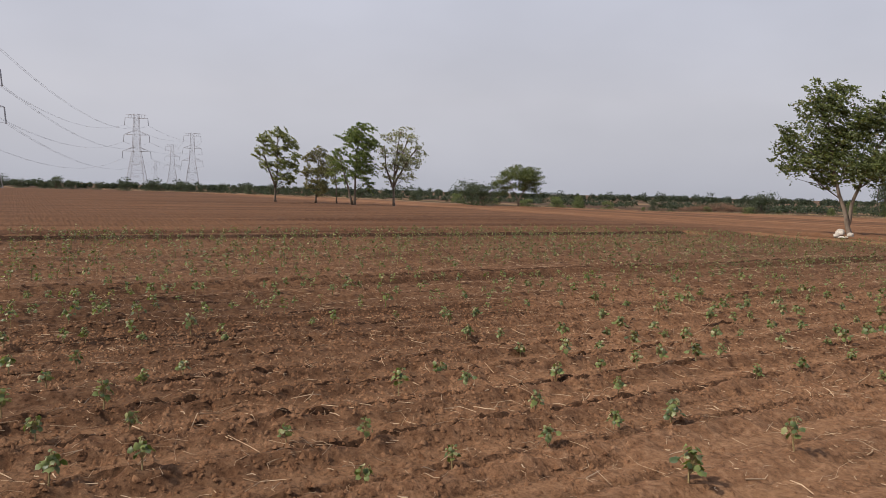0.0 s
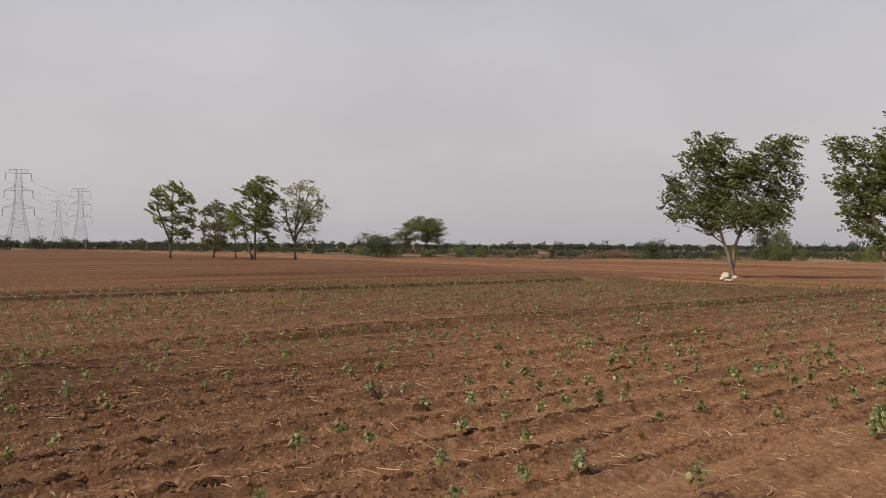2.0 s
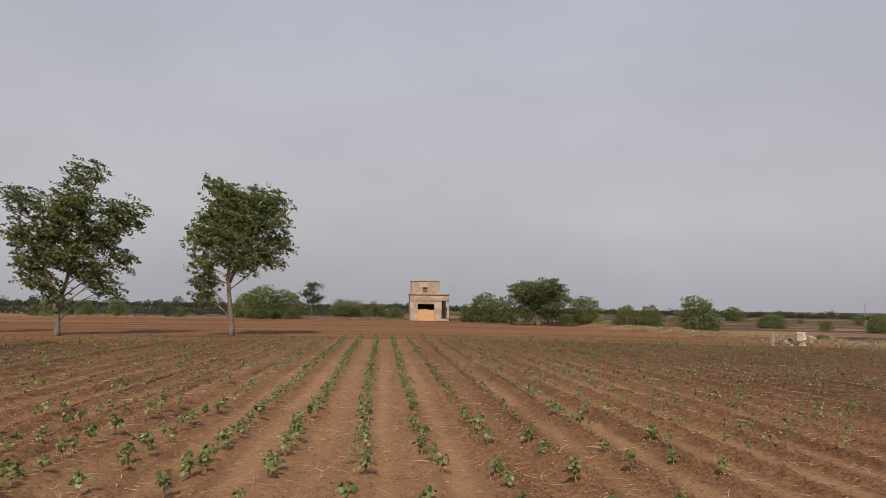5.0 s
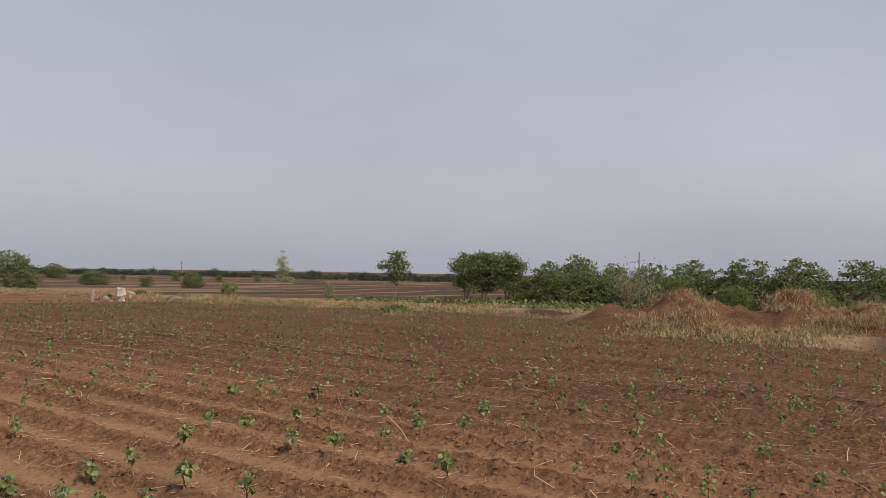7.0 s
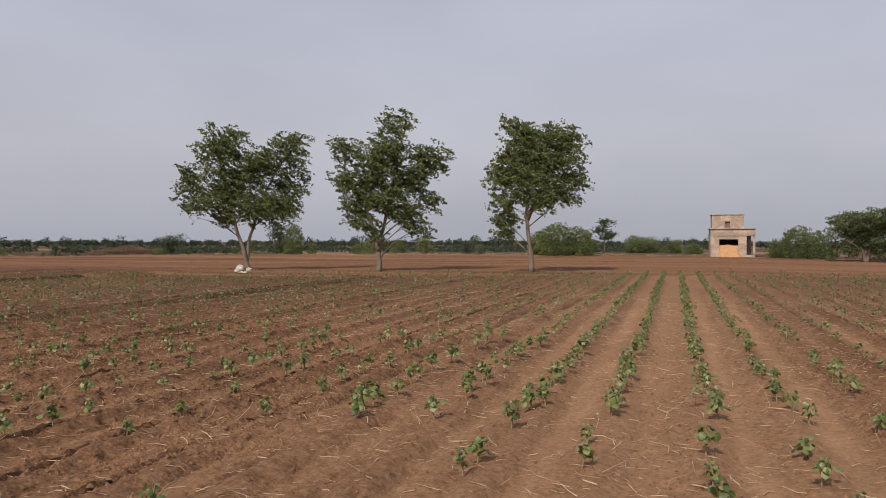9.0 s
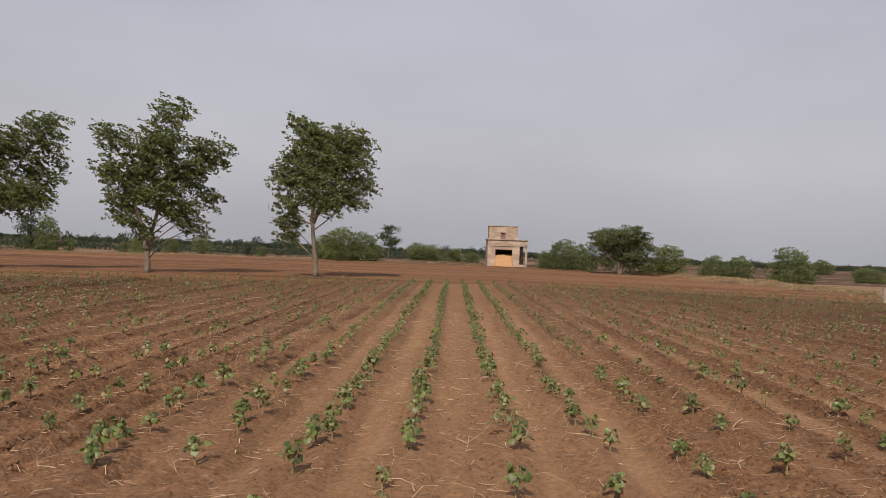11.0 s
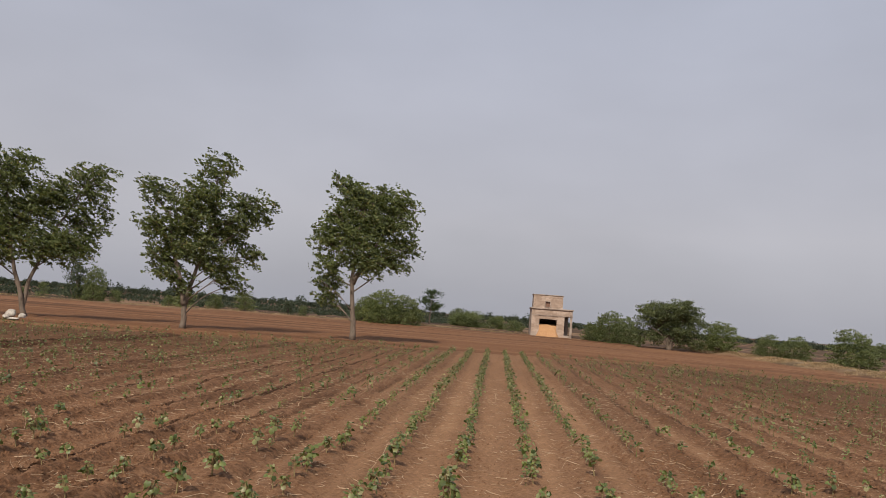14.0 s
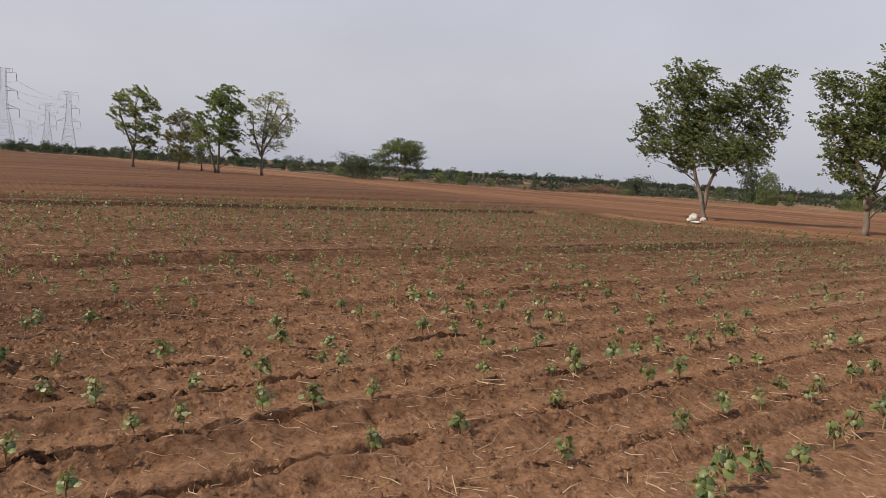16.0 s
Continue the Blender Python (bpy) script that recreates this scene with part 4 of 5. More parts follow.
hedge([(-232, -95), (-231, -40)], 4.0, 2.2, 4.6)
for y in (-39.5, -42.5, -45.5, -48.5):
    bush(-227 - 0.3 * (y + 44), y, 3.9, 6.4 + 0.5 * math.sin(y * 3), 4, y * 31)
hedge([(-231, -40), (-229, 10), (-205, 50), (-150, 58)], 4.6, 1.0, 3.1)
hedge([(-150, 58), (-100, 62), (-78, 73), (-62, 84)], 3.6, 0.7, 2.1)
hedge([(-62, 84), (-46, 90), (-30, 93), (-17, 91)], 2.9, 0.8, 2.7, 3.5)
hedge([(-8, 108), (3, 106)], 2.3, 1.0, 2.9)
hedge([(60, 190), (150, 160)], 12.0, 1.4, 2.6)
for t in BUSH_KINDS:
    for o in list(t.children_recursive):
        bpy.data.objects.remove(o)
    bpy.data.objects.remove(t)

# far woods round the plain
rng = np.random.default_rng(5)
woods = []
for k in range(2300):
    a = rng.uniform(-100, 115) if k < 1000 else rng.uniform(-100, -5)
    d = rng.choice([rng.uniform(260, 420), rng.uniform(420, 900)])
    if -100 < a < -8:
        d = rng.uniform(460, 900)
    x, y = -math.sin(radians(a)) * d, math.cos(radians(a)) * d
    h = rng.uniform(1.0, 3.0) * (0.6 + d / 900)
    if a < -8:          # the land falls away here; clumps of taller trees among low ones
        d = rng.uniform(330, 520) if not -42 < a < -26 else rng.uniform(420, 560)
        x, y = -math.sin(radians(a)) * d, math.cos(radians(a)) * d
        clump = math.sin(a * 1.7) + math.sin(a * 4.3 + 1) + 0.6 * math.sin(a * 9.1)
        h = (1.7 - float(slope_at(x))) * rng.uniform(0.42, 0.86) * (1.0 + 0.14 * clump) * (1.28 if k % 17 == 0 else 1)
    w = h * (rng.uniform(0.35, 0.8) if a < -8 else rng.uniform(0.5, 0.9))
    g = rng.normal(size=(90, 3))
    g /= np.linalg.norm(g, axis=1)[:, None]
    p = g * rng.uniform(0.4, 1.05, (90, 1)) * np.array([w, w, h * 0.5]) + np.array([x, y, h * 0.52])
    p[:, 2] = np.maximum(p[:, 2], 0.2) + float(slope_at(x))
    woods.append(p)
scrub, belt = [], []
for k in range(800):
    u = rng.uniform()
    x = np.interp(u, [0, 0.2, 0.42, 0.6, 1.0], [-226, -160, -78, -46, 8]) + rng.normal() * 3 - abs(rng.normal()) * 12
    y = np.interp(u, [0, 0.2, 0.42, 0.6, 1.0], [25, 60, 76, 94, 110]) + abs(rng.normal()) * 40
    h = rng.uniform(0.4, 1.5)
    g = rng.normal(size=(60, 3))
    g /= np.linalg.norm(g, axis=1)[:, None]
    scrub.append(np.abs(g * rng.uniform(0.4, 1.05, (60, 1)) * h * np.array([0, 0, 0.9])) + g * h * np.array([0.9, 0.9, 0]) + np.array([x, y, 0.1]))
for k in range(860):        # the nearer belt behind the hedge
    a = rng.uniform(42, 112) if k < 520 else rng.uniform(-4, 42)
    d = rng.uniform(245, 330)
    h = rng.uniform(0.8, 2.3) * (2.0 if rng.uniform() < 0.12 else 1)
    g = rng.normal(size=(120, 3))
    g /= np.linalg.norm(g, axis=1)[:, None]
    p = g * rng.uniform(0.4, 1.05, (120, 1)) * np.array([h * 0.5, h * 0.5, h * 0.5]) + np.array([-math.sin(radians(a)) * d, math.cos(radians(a)) * d, h * 0.52])
    p[:, 2] = np.maximum(p[:, 2], 0.2)
    belt.append(p)
far = Shape()
far.arrays(*leaf_arrays(np.concatenate(woods), 0.60, rng, (0.5, 0.5, 0), 0.9))
far.arrays(*leaf_arrays(np.concatenate(belt), 0.55, rng, (0.2, 0, 0), 0.75))
far.arrays(*leaf_arrays(np.concatenate(scrub), 0.30, rng, (0.2, 0, 0), 0.7))
tagged(part("far_woods", far, LEAF_FAR), "distant belt of dark green trees on the plain", "woods", kind="stuff")

# heap of cut thorn branches
heap = thing("brushwood_heap", pose(-68.5, 79.5, 0, 0, 0, 40), "long low heap of reddish brown cut brushwood", "brushwood")
hs = Shape()
for k in range(420):
    c = Vector((rng.uniform(-5, 5), rng.uniform(-1, 1), 0))
    c.z = rng.uniform(0.05, 1.1) * (1 - abs(c.x) / 6.0)
    d = Vector((rng.normal(), rng.normal() * 0.5, rng.normal() * 0.25)).normalized() * rng.uniform(0.4, 0.9)
    hs.tube([c - d, c + Vector((0, 0, 0.08)), c + d], [0.03, 0.025, 0.012], 4)
part("branches", hs, TWIGS, heap)

# ---- building ----
house = thing("farm_building", pose(0, 0, -0.12), "small unfinished plastered farm building with upper room, open bay", "building")
HX0, HX1, HY0, HY1 = 3.55, 8.3, 89.0, 94.2
s = Shape()
s.box((HX0, HY0, -0.2), (4.48, HY0 + 0.24, 3.2))
s.box((4.48, HY0, 2.06), (6.50, HY0 + 0.24, 3.2))
s.box((6.50, HY0, -0.2), (7.38, HY0 + 0.24, 3.2))
s.box((7.38, HY0, 2.45), (HX1 - 0.26, HY0 + 0.24, 3.2))
part("front_wall", s, PLASTER, house)
s = Shape()
s.box((HX0, HY0 + 0.24, -0.2), (HX0 + 0.24, HY1, 3.2))
part("side_wall", s, PLASTER, house)
s = Shape()
s.box((7.14, HY0 + 0.24, -0.2), (7.38, HY1 - 0.24, 3.2))
part("inner_wall", s, DARK_INSIDE, house)
s = Shape()
s.box((HX0 + 0.24, HY1 - 0.24, -0.2), (HX1, HY1, 3.2))
part("back_wall", s, PLASTER, house)
s = Shape()
s.box((HX1 - 0.26, HY0, -0.2), (HX1, HY0 + 0.30, 3.2))
part("porch_column", s, CONCRETE, house, bevel=0.015)
s = Shape()
s.box((HX1 - 0.24, HY0 + 0.30, 2.45), (HX1, HY1 - 0.24, 3.2))
part("porch_beam", s, PLASTER, house)
s = Shape()
s.box((7.38, HY0 + 0.02, -0.2), (HX1 - 0.26, HY1 - 0.24, 0.28))
part("porch_plinth", s, CONCRETE, house, bevel=0.02)
s = Shape()
s.box((HX0 - 0.10, HY0 - 0.14, 3.2), (HX1 + 0.10, HY1 + 0.08, 3.34))
part("roof_slab", s, CONCRETE, house, bevel=0.02)
s = Shape()
s.box((HX0 - 0.05, HY0 - 0.07, 2.46), (HX1 + 0.04, HY0 - 0.002, 2.55))
part("lintel_band", s, CONCRETE, house)
s = Shape()
s.box((HX0, HY0 - 0.02, -0.1), (4.46, HY0 - 0.002, 0.5))
part("plinth_band", s, CONCRETE, house)
upper = Shape()
UX0, UX1, UZ0, UZ1 = 3.68, 7.10, 3.34, 4.82
for a, b in (((UX0, UZ0), (5.10, UZ1)), ((5.62, UZ0), (UX1, UZ1)), ((5.10, UZ0), (5.62, 3.50)), ((5.10, 4.08), (5.62, UZ1))):
    upper.box((a[0], HY0 + 0.05, a[1]), (b[0], HY0 + 0.28, b[1]))
upper.box((UX0, HY0 + 0.28, UZ0), (UX0 + 0.22, HY0 + 3.2, UZ1))
upper.box((UX1 - 0.22, HY0 + 0.28, UZ0), (UX1, HY0 + 3.2, UZ1))
upper.box((UX0 + 0.22, HY0 + 3.0, UZ0), (UX1 - 0.22, HY0 + 3.2, UZ1))
part("upper_room", upper, PLASTER, house)
s = Shape()
s.box((UX0 - 0.07, HY0 - 0.02, UZ1), (UX1 + 0.07, HY0 + 3.27, UZ1 + 0.09))
part("upper_roof_slab", s, CONCRETE, house, bevel=0.015)
window = thing("window", Matrix.Identity(4), "", "")
window.parent = house
for a, b in (((5.00, 3.42), (5.10, 4.16)), ((5.62, 3.42), (5.72, 4.16)), ((5.10, 4.08), (5.62, 4.16)), ((5.10, 3.42), (5.62, 3.50))):
    s = Shape()
    s.box((a[0], HY0 + 0.0, a[1]), (b[0], HY0 + 0.048, b[1]))
    part("surround_strip", s, CONCRETE, window)
s = Shape()
s.box((5.10, HY0 + 0.20, 3.50), (5.62, HY0 + 0.24, 4.08))
part("shutter", s, BRICK_RED, window)
# sand tipped into the open bay
sand = thing("sand_heap", pose(5.49, HY0 + 0.2, -0.12) @ Matrix.Diagonal((1.13, 1, 0.96, 1)), "orange sand heap filling the open bay of the building", "sand")
grid_n = 26
s = Shape()
for j in range(grid_n):
    for i in range(grid_n):
        u, w = -1.15 + 2.3 * i / (grid_n - 1), -0.95 + 3.6 * j / (grid_n - 1)
        front = np.clip((w + 0.85) / 0.95, 0, 1)
        side = 1 - max(0, (abs(u) - 0.72) / 0.5) ** 1.2 if w < 0.0 else 1
        bumpy = float(fbm(np.array([u * 1.6]), np.array([w * 1.6]), 91, 3)[0])
        inside = abs(u) < 0.90 or w < -0.02
        s.v.append((u if inside or w < -0.02 else math.copysign(0.94, u), w, max(-0.12, (1.55 * front ** 0.85) * max(side, 0) + 0.16 * bumpy * front - 0.08)))
for j in range(grid_n - 1):
    for i in range(grid_n - 1):
        q = j * grid_n + i
        s.f.append((q, q + 1, q + 1 + grid_n, q + grid_n))
part("sand_body", s, SAND, sand, smooth=True)

# ---- stones, post and rubble ----
def boulder(name, x, y, size, mat, label, category, seed, turn=0.0, group=""):
    bm = bmesh.new()
    bmesh.ops.create_icosphere(bm, subdivisions=3, radius=0.5)
    for v in bm.verts:
        p = v.co.copy()
        k = 1 + 0.35 * noise.noise(p * 2.2 + Vector((seed, 0, 0))) + 0.12 * noise.noise(p * 6 + Vector((0, seed, 0)))
        v.co = Vector((p.x * k * size[0], p.y * k * size[1], p.z * k * size[2]))
    me = bpy.data.meshes.new(name)
    bm.to_mesh(me)
    bm.free()
    me.materials.append(mat)
    me.shade_smooth()
    ob = new(name, me)
    ob.matrix_basis = pose(x, y, ground_z(x, y) + size[2] * 0.40, 0, 0, turn)
    return tagged(ob, label, category, group)


boulder("white_stone", -23.2, 34.4, (0.42, 0.36, 0.44), WHITE_STONE, "large white stone at the foot of the forked tree", "stone", 1.3, 20, "white stones under the tree")
boulder("white_stone", -22.75, 34.6, (0.36, 0.32, 0.28), WHITE_STONE, "white rounded stone lying under the tree", "stone", 4.1, 80, "white stones under the tree")
boulder("white_stone", -23.0, 33.8, (0.36, 0.30, 0.22), WHITE_STONE, "small white stone leaning on the larger ones", "stone", 7.7, 130, "white stones under the tree")
boulder("white_stone", -22.5, 33.6, (0.5, 0.3, 0.12), WHITE_STONE, "flat white stone lying on the soil", "stone", 9.2, 10, "white stones under the tree")
post = thing("concrete_post", pose(23.9, 42.0, ground_z(23.9, 42.0) - 0.1, 0, 1.5, 15), "short square weathered concrete post", "post")
s = Shape()
s.box((-0.09, -0.09, 0), (0.09, 0.09, 0.78))
part("shaft", s, CONCRETE, post, bevel=0.02)
s = Shape()
s.box((-0.10, -0.10, 0.78), (0.10, 0.10, 0.81))
part("cap", s, CONCRETE, post, bevel=0.012)
rub = random.Random(9)
for k in range(22):
    rx, ry = 24.5 + rub.uniform(0, 1.9), 43.0 + rub.uniform(-0.5, 0.9)
    if k > 13:
        rx, ry = 25.4 + rub.uniform(-0.6, 0.6), 43.2 + rub.uniform(-0.3, 0.4)
    w, d, h = rub.uniform(0.18, 0.36), rub.uniform(0.15, 0.28), rub.uniform(0.14, 0.28)
    s = Shape()
    s.box((-w / 2, -d / 2, 0), (w / 2, d / 2, h), 0.05, rub)
    white = k % 6 == 0
    ob = part("masonry_block", s, WHITE_STONE if white else BRICK_RED, bevel=0.02)
    ob.matrix_basis = pose(rx, ry, ground_z(rx, ry) - 0.04 + (0.18 if k > 13 else 0), rub.uniform(-12, 12), rub.uniform(-12, 12), rub.uniform(0, 180))
    tagged(ob, "broken whitewashed masonry block by the ruined trough" if white else "broken red brick masonry block in rubble", "rubble", "rubble of the ruined trough")
block = thing("white_block", pose(27.3, 44.6, ground_z(27.3, 44.6) - 0.06, 4, -6, -28), "big white lime-washed block with a slab leaning on it", "stone")
s = Shape()
s.box((-0.27, -0.20, 0), (0.27, 0.20, 0.54), 0.13, rub)
part("block", s, WHITE_STONE, block, bevel=0.04)
s = Shape()
s.tube([(0.32, -0.1, 0.30), (0.58, -0.16, 0.18), (0.85, -0.2, 0.06)], [0.06, 0.09, 0.05], 6)
part("leaning_slab", s, CONCRETE, block)

# ---- power line ----
def pylon_shape_parts(t):
    """A lattice tower: four legs, braced faces, three arm levels and hanging insulators."""
    half = ((0, 5.2), (6.5, 4.3), (12.5, 3.4), (20.4, 2.1), (25, 1.9), (29.8, 1.65), (34.5, 1.5), (39.2, 1.35), (41.5, 1.25))

    def half_at(z):
        return float(np.interp(z, [p[0] for p in half], [p[1] for p in half]))
    corners = ((-1, -1), (1, -1), (1, 1), (-1, 1))
    for cx, cy in corners:
        s = Shape()
        s.tube([(cx * w, cy * w, z) for z, w in half], [0.12] * 3 + [0.10] * 3 + [0.08] * 3, 4)
        part("leg", s, STEEL, t)
    levels = [0, 4.0, 8.0, 11.5, 14.5, 17.5, 20.4, 22.7, 25, 27.4, 29.8, 32.1, 34.5, 37, 39.2, 41.5]
    for f in range(4):
        a, b = corners[f], corners[(f + 1) % 4]
        s = Shape()
        for i in range(len(levels) - 1):
            z0, z1 = levels[i], levels[i + 1]
            w0, w1 = half_at(z0), half_at(z1)
            p, q = Vector((a[0] * w0, a[1] * w0, z0)), Vector((b[0] * w0, b[1] * w0, z0))
            u, v = Vector((a[0] * w1, a[1] * w1, z1)), Vector((b[0] * w1, b[1] * w1, z1))
            r = 0.045 if z0 < 20 else 0.038
            s.tube([p, v], [r, r], 4)
            s.tube([q, u], [r, r], 4)
            s.tube([u, v], [r, r], 4)
            if z0 < 12:
                s.tube([(p + v) / 2, (p + u) / 2], [r * 0.8] * 2, 4)
                s.tube([(q + u) / 2, (q + v) / 2], [r * 0.8] * 2, 4)
        part("braced_face", s, STEEL, t)
    for zb, zt, reach in ((39.2, 41.2, 6.1), (29.8, 32.0, 6.75), (20.4, 22.7, 7.5)):
        for side in (-1, 1):
            s = Shape()
            w, tip = half_at(zb), Vector((side * reach, 0, zb + 0.1))
            wt = half_at(zt)
            for cy in (-1, 1):
                s.tube([(side * w, cy * w, zb), tip], [0.10, 0.09], 4)
                s.tube([(side * wt, cy * wt, zt), tip if zb < 39 else tip + Vector((-side * 0.3, 0, 1.9))], [0.09, 0.07], 4)
                for u in (0.33, 0.66):
                    lo = Vector((side * w, cy * w, zb)).lerp(tip, u)
                    hi = Vector((side * wt, cy * wt, zt)).lerp(tip if zb < 39 else tip + Vector((-side * 0.3, 0, 1.9)), u)
                    s.tube([lo, hi], [0.05, 0.05], 4)
            s.tube([Vector((side * w, w, zb)).lerp(tip, 0.4), Vector((side * w, -w, zb)).lerp(tip, 0.4)], [0.05, 0.05], 4)
            part("cross_arm", s, STEEL, t)
            ins = Shape()
            for k in range(2):
                dy = -0.25 + 0.5 * k
                ins.tube([(tip.x, dy, tip.z), (tip.x + side * 0.35, dy, tip.z - 3.9)], [0.12, 0.12], 6)
            ins.tube([(tip.x + side * 0.35, -0.4, tip.z - 4.0), (tip.x + side * 0.35, 0.4, tip.z - 4.0)], [0.18, 0.18], 6)
            part("insulator_string", ins, INSULATOR, t)


LINE = [(20, -86), (-223, -12), (-460, 58), (-592, 115), (-779, 133), (-1380, 210)]
towers = []
for i, (x, y) in enumerate(LINE):
    ax, ay = LINE[max(i - 1, 0)]
    bx, by = LINE[min(i + 1, len(LINE) - 1)]
    m = pose(x, y, -0.1, 0, 0, math.degrees(math.atan2(by - ay, bx - ax)) - 90)
    if not towers:
        t = thing("pylon", m, "tall grey steel lattice pylon with three pairs of arms", "pylon", "pylons of the power line")
        pylon_shape_parts(t)
        towers.append(t)
    else:
        towers.append(copy_thing(towers[0], m))
for i in range(4):
    for zb, reach in ((39.2, 6.1), (29.8, 6.75), (20.4, 7.5)):
        for side in (-1, 1):
            a = towers[i].matrix_basis @ Vector((side * (reach + 0.35), 0, zb - 3.95))
            b = towers[i + 1].matrix_basis @ Vector((side * (reach + 0.35), 0, zb - 3.95))
            cable = thing("power_cable", Matrix.Identity(4), "sagging pair of aluminium conductors between two pylons", "cable", "conductors of the power line")
            for k in (-0.3, 0.3):
                s = Shape()
                along = (b - a).normalized()
                off = Vector((-along.y, along.x, 0)) * k
                sag = (0.00003 if i == 0 else 0.00014) * (b - a).length_squared
                s.tube([a.lerp(b, u / 24) + off - Vector((0, 0, 4 * sag * (u / 24) * (1 - u / 24))) for u in range(25)], [0.026] * 25, 4)
                part("conductor", s, CABLE, cable)
            for u in (3, 7, 11, 15, 19, 22):
                s = Shape()
                q = a.lerp(b, u / 24) - Vector((0, 0, 4 * sag * (u / 24) * (1 - u / 24)))
                s.tube([q - off * 1.2, q - Vector((0, 0, 0.12)), q + off * 1.2], [0.09, 0.06, 0.09], 5)
                part("spacer", s, INSULATOR, cable)

# poles across the plain
for x, y, h in ((57.5, 83.0, 3.7), (43.5, 15.5, 4.0)):
    p = thing("wooden_pole", pose(x, y, ground_z(x, y) - 0.2, 0, 1.0), "thin grey wooden pole standing in the scrub", "pole")
    s = Shape()
    s.tube([(0, 0, 0), (0.02, 0, h * 0.5), (0, 0.02, h)], [0.045, 0.04, 0.03], 7)
    part("shaft", s, BARK, p)
    s = Shape()
    s.tube([(-0.2, 0, h - 0.25), (0.2, 0, h - 0.22)], [0.02, 0.02], 5)
    part("cross_piece", s, BARK, p)

# far village
vil = random.Random(3)
for x, y, w, h in ((290, 488, 7, 3.2), (298, 495, 5, 2.8), (312, 488, 5, 2.6), (452, 495, 7, 3.0), (338, 502, 5, 2.6)):
    v = thing("village_house", pose(x, y, ground_z(x, y) - 0.2, 0, 0, vil.uniform(-40, -20)), "far small whitewashed village house with flat roof", "house", "houses of the far village")
    s = Shape()
    s.box((-w / 2, -2.5, 0), (w / 2, 2.5, h))
    part("wall", s, WHITEWASH, v)
    s = Shape()
    s.box((-w / 2 - 0.3, -2.8, h), (w / 2 + 0.3, 2.8, h + 0.3))
    part("roof", s, CONCRETE, v)
    s = Shape()
    s.box((-0.5, -2.56, 0), (0.5, -2.502, 2.1))
    part("door", s, DARK_INSIDE, v)
    for wx in (-w * 0.3, w * 0.3):
        s = Shape()
        s.box((wx - 0.5, -2.56, 1.1), (wx + 0.5, -2.502, 2.1))
        part("window", s, DARK_INSIDE, v)

# ---- earth mound with shrub ----
MOUND_Z = float(slope_at(28.0))
mound = thing("earth_mound", pose(30.0, 4.0, MOUND_Z), "long mound of red earth overgrown with dry grass", "mound", kind="structure")
s = Shape()
MN, MK = 120, 70


def mound_z(u, w):
    r = math.hypot(u / 4.3, max(abs(w) - 4.5, 0) / 4.8)
    n = float(fbm(np.array([u * 0.7 + 9]), np.array([w * 0.7]), 83, 4)[0])
    return 1.38 * max(0, 1 - r ** 1.7) * (0.85 + 0.5 * n) + 0.5 * n * max(0, 1 - r) - 0.06


for j in range(MN):
    for i in range(MK):
        u, w = -4.6 + 9.2 * i / (MK - 1), -9.6 + 19.2 * j / (MN - 1)
        s.v.append((u, w, mound_z(u, w)))
for j in range(MN - 1):
    for i in range(MK - 1):
        q = j * MK + i
        s.f.append((q, q + 1, q + 1 + MK, q + MK))
earth = part("earth", s, SOIL, mound, smooth=True)
# one even value of the furrow darkening, for darker earth
layer = earth.data.attributes.new("moist_shade", "FLOAT", "POINT")
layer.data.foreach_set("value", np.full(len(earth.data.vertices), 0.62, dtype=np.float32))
rng = np.random.default_rng(8)
shrub = thing("grey_shrub", pose(30.2, 10.6, MOUND_Z + mound_z(0.2, 6.6) - 0.05), "pale grey-green wispy shrub on the mound", "shrub")
s = Shape()
for k in range(46):
    a, lean = rng.uniform(0, 6.28), rng.uniform(0.1, 0.9)
    s.tube([(0, 0, 0), (math.cos(a) * lean * 0.4 + 0.1, math.sin(a) * lean * 0.4, 0.6), (math.cos(a) * lean + 0.35, math.sin(a) * lean, rng.uniform(0.9, 1.6))], [0.014, 0.010, 0.004], 4)
part("woody_base", s, GRASS_DRY, shrub)
pts = rng.normal(size=(1300, 3)) * np.array([0.42, 0.55, 0.38]) + np.array([0.15, -0.25, 1.0])
s = Shape()
s.arrays(*leaf_arrays(pts, 0.14, rng, (0.5, 0, 0.5), 0.25))
part("foliage", s, GREY_LEAF, shrub)


def leafy_clump(name, x, y, h, w, count, mat, label, narrow):
    c = thing(name, pose(x, y, ground_z(x, y) - 0.03), label, "shrub")
    s = Shape()
    for k in range(14):
        a, lean = rng.uniform(0, 6.28), rng.uniform(0.1, 0.5) * w
        s.tube([(0, 0, 0), (math.cos(a) * lean * 0.4, math.sin(a) * lean * 0.4, h * 0.5), (math.cos(a) * lean, math.sin(a) * lean, h * rng.uniform(0.75, 1.05))], [0.04, 0.03, 0.015], 5)
    part("branchwork", s, STEM_CROP, c)
    p = rng.normal(size=(count, 3))
    p /= np.linalg.norm(p, axis=1)[:, None]
    p = p * rng.uniform(0.45, 1.0, (count, 1)) * np.array([w * 0.5, w * 0.5, h * 0.45]) + np.array([0, 0, h * 0.55])
    s = Shape()
    s.arrays(*leaf_arrays(p, 0.2, rng, (0.3, 0, 0.9), narrow))
    part("foliage", s, mat, c)


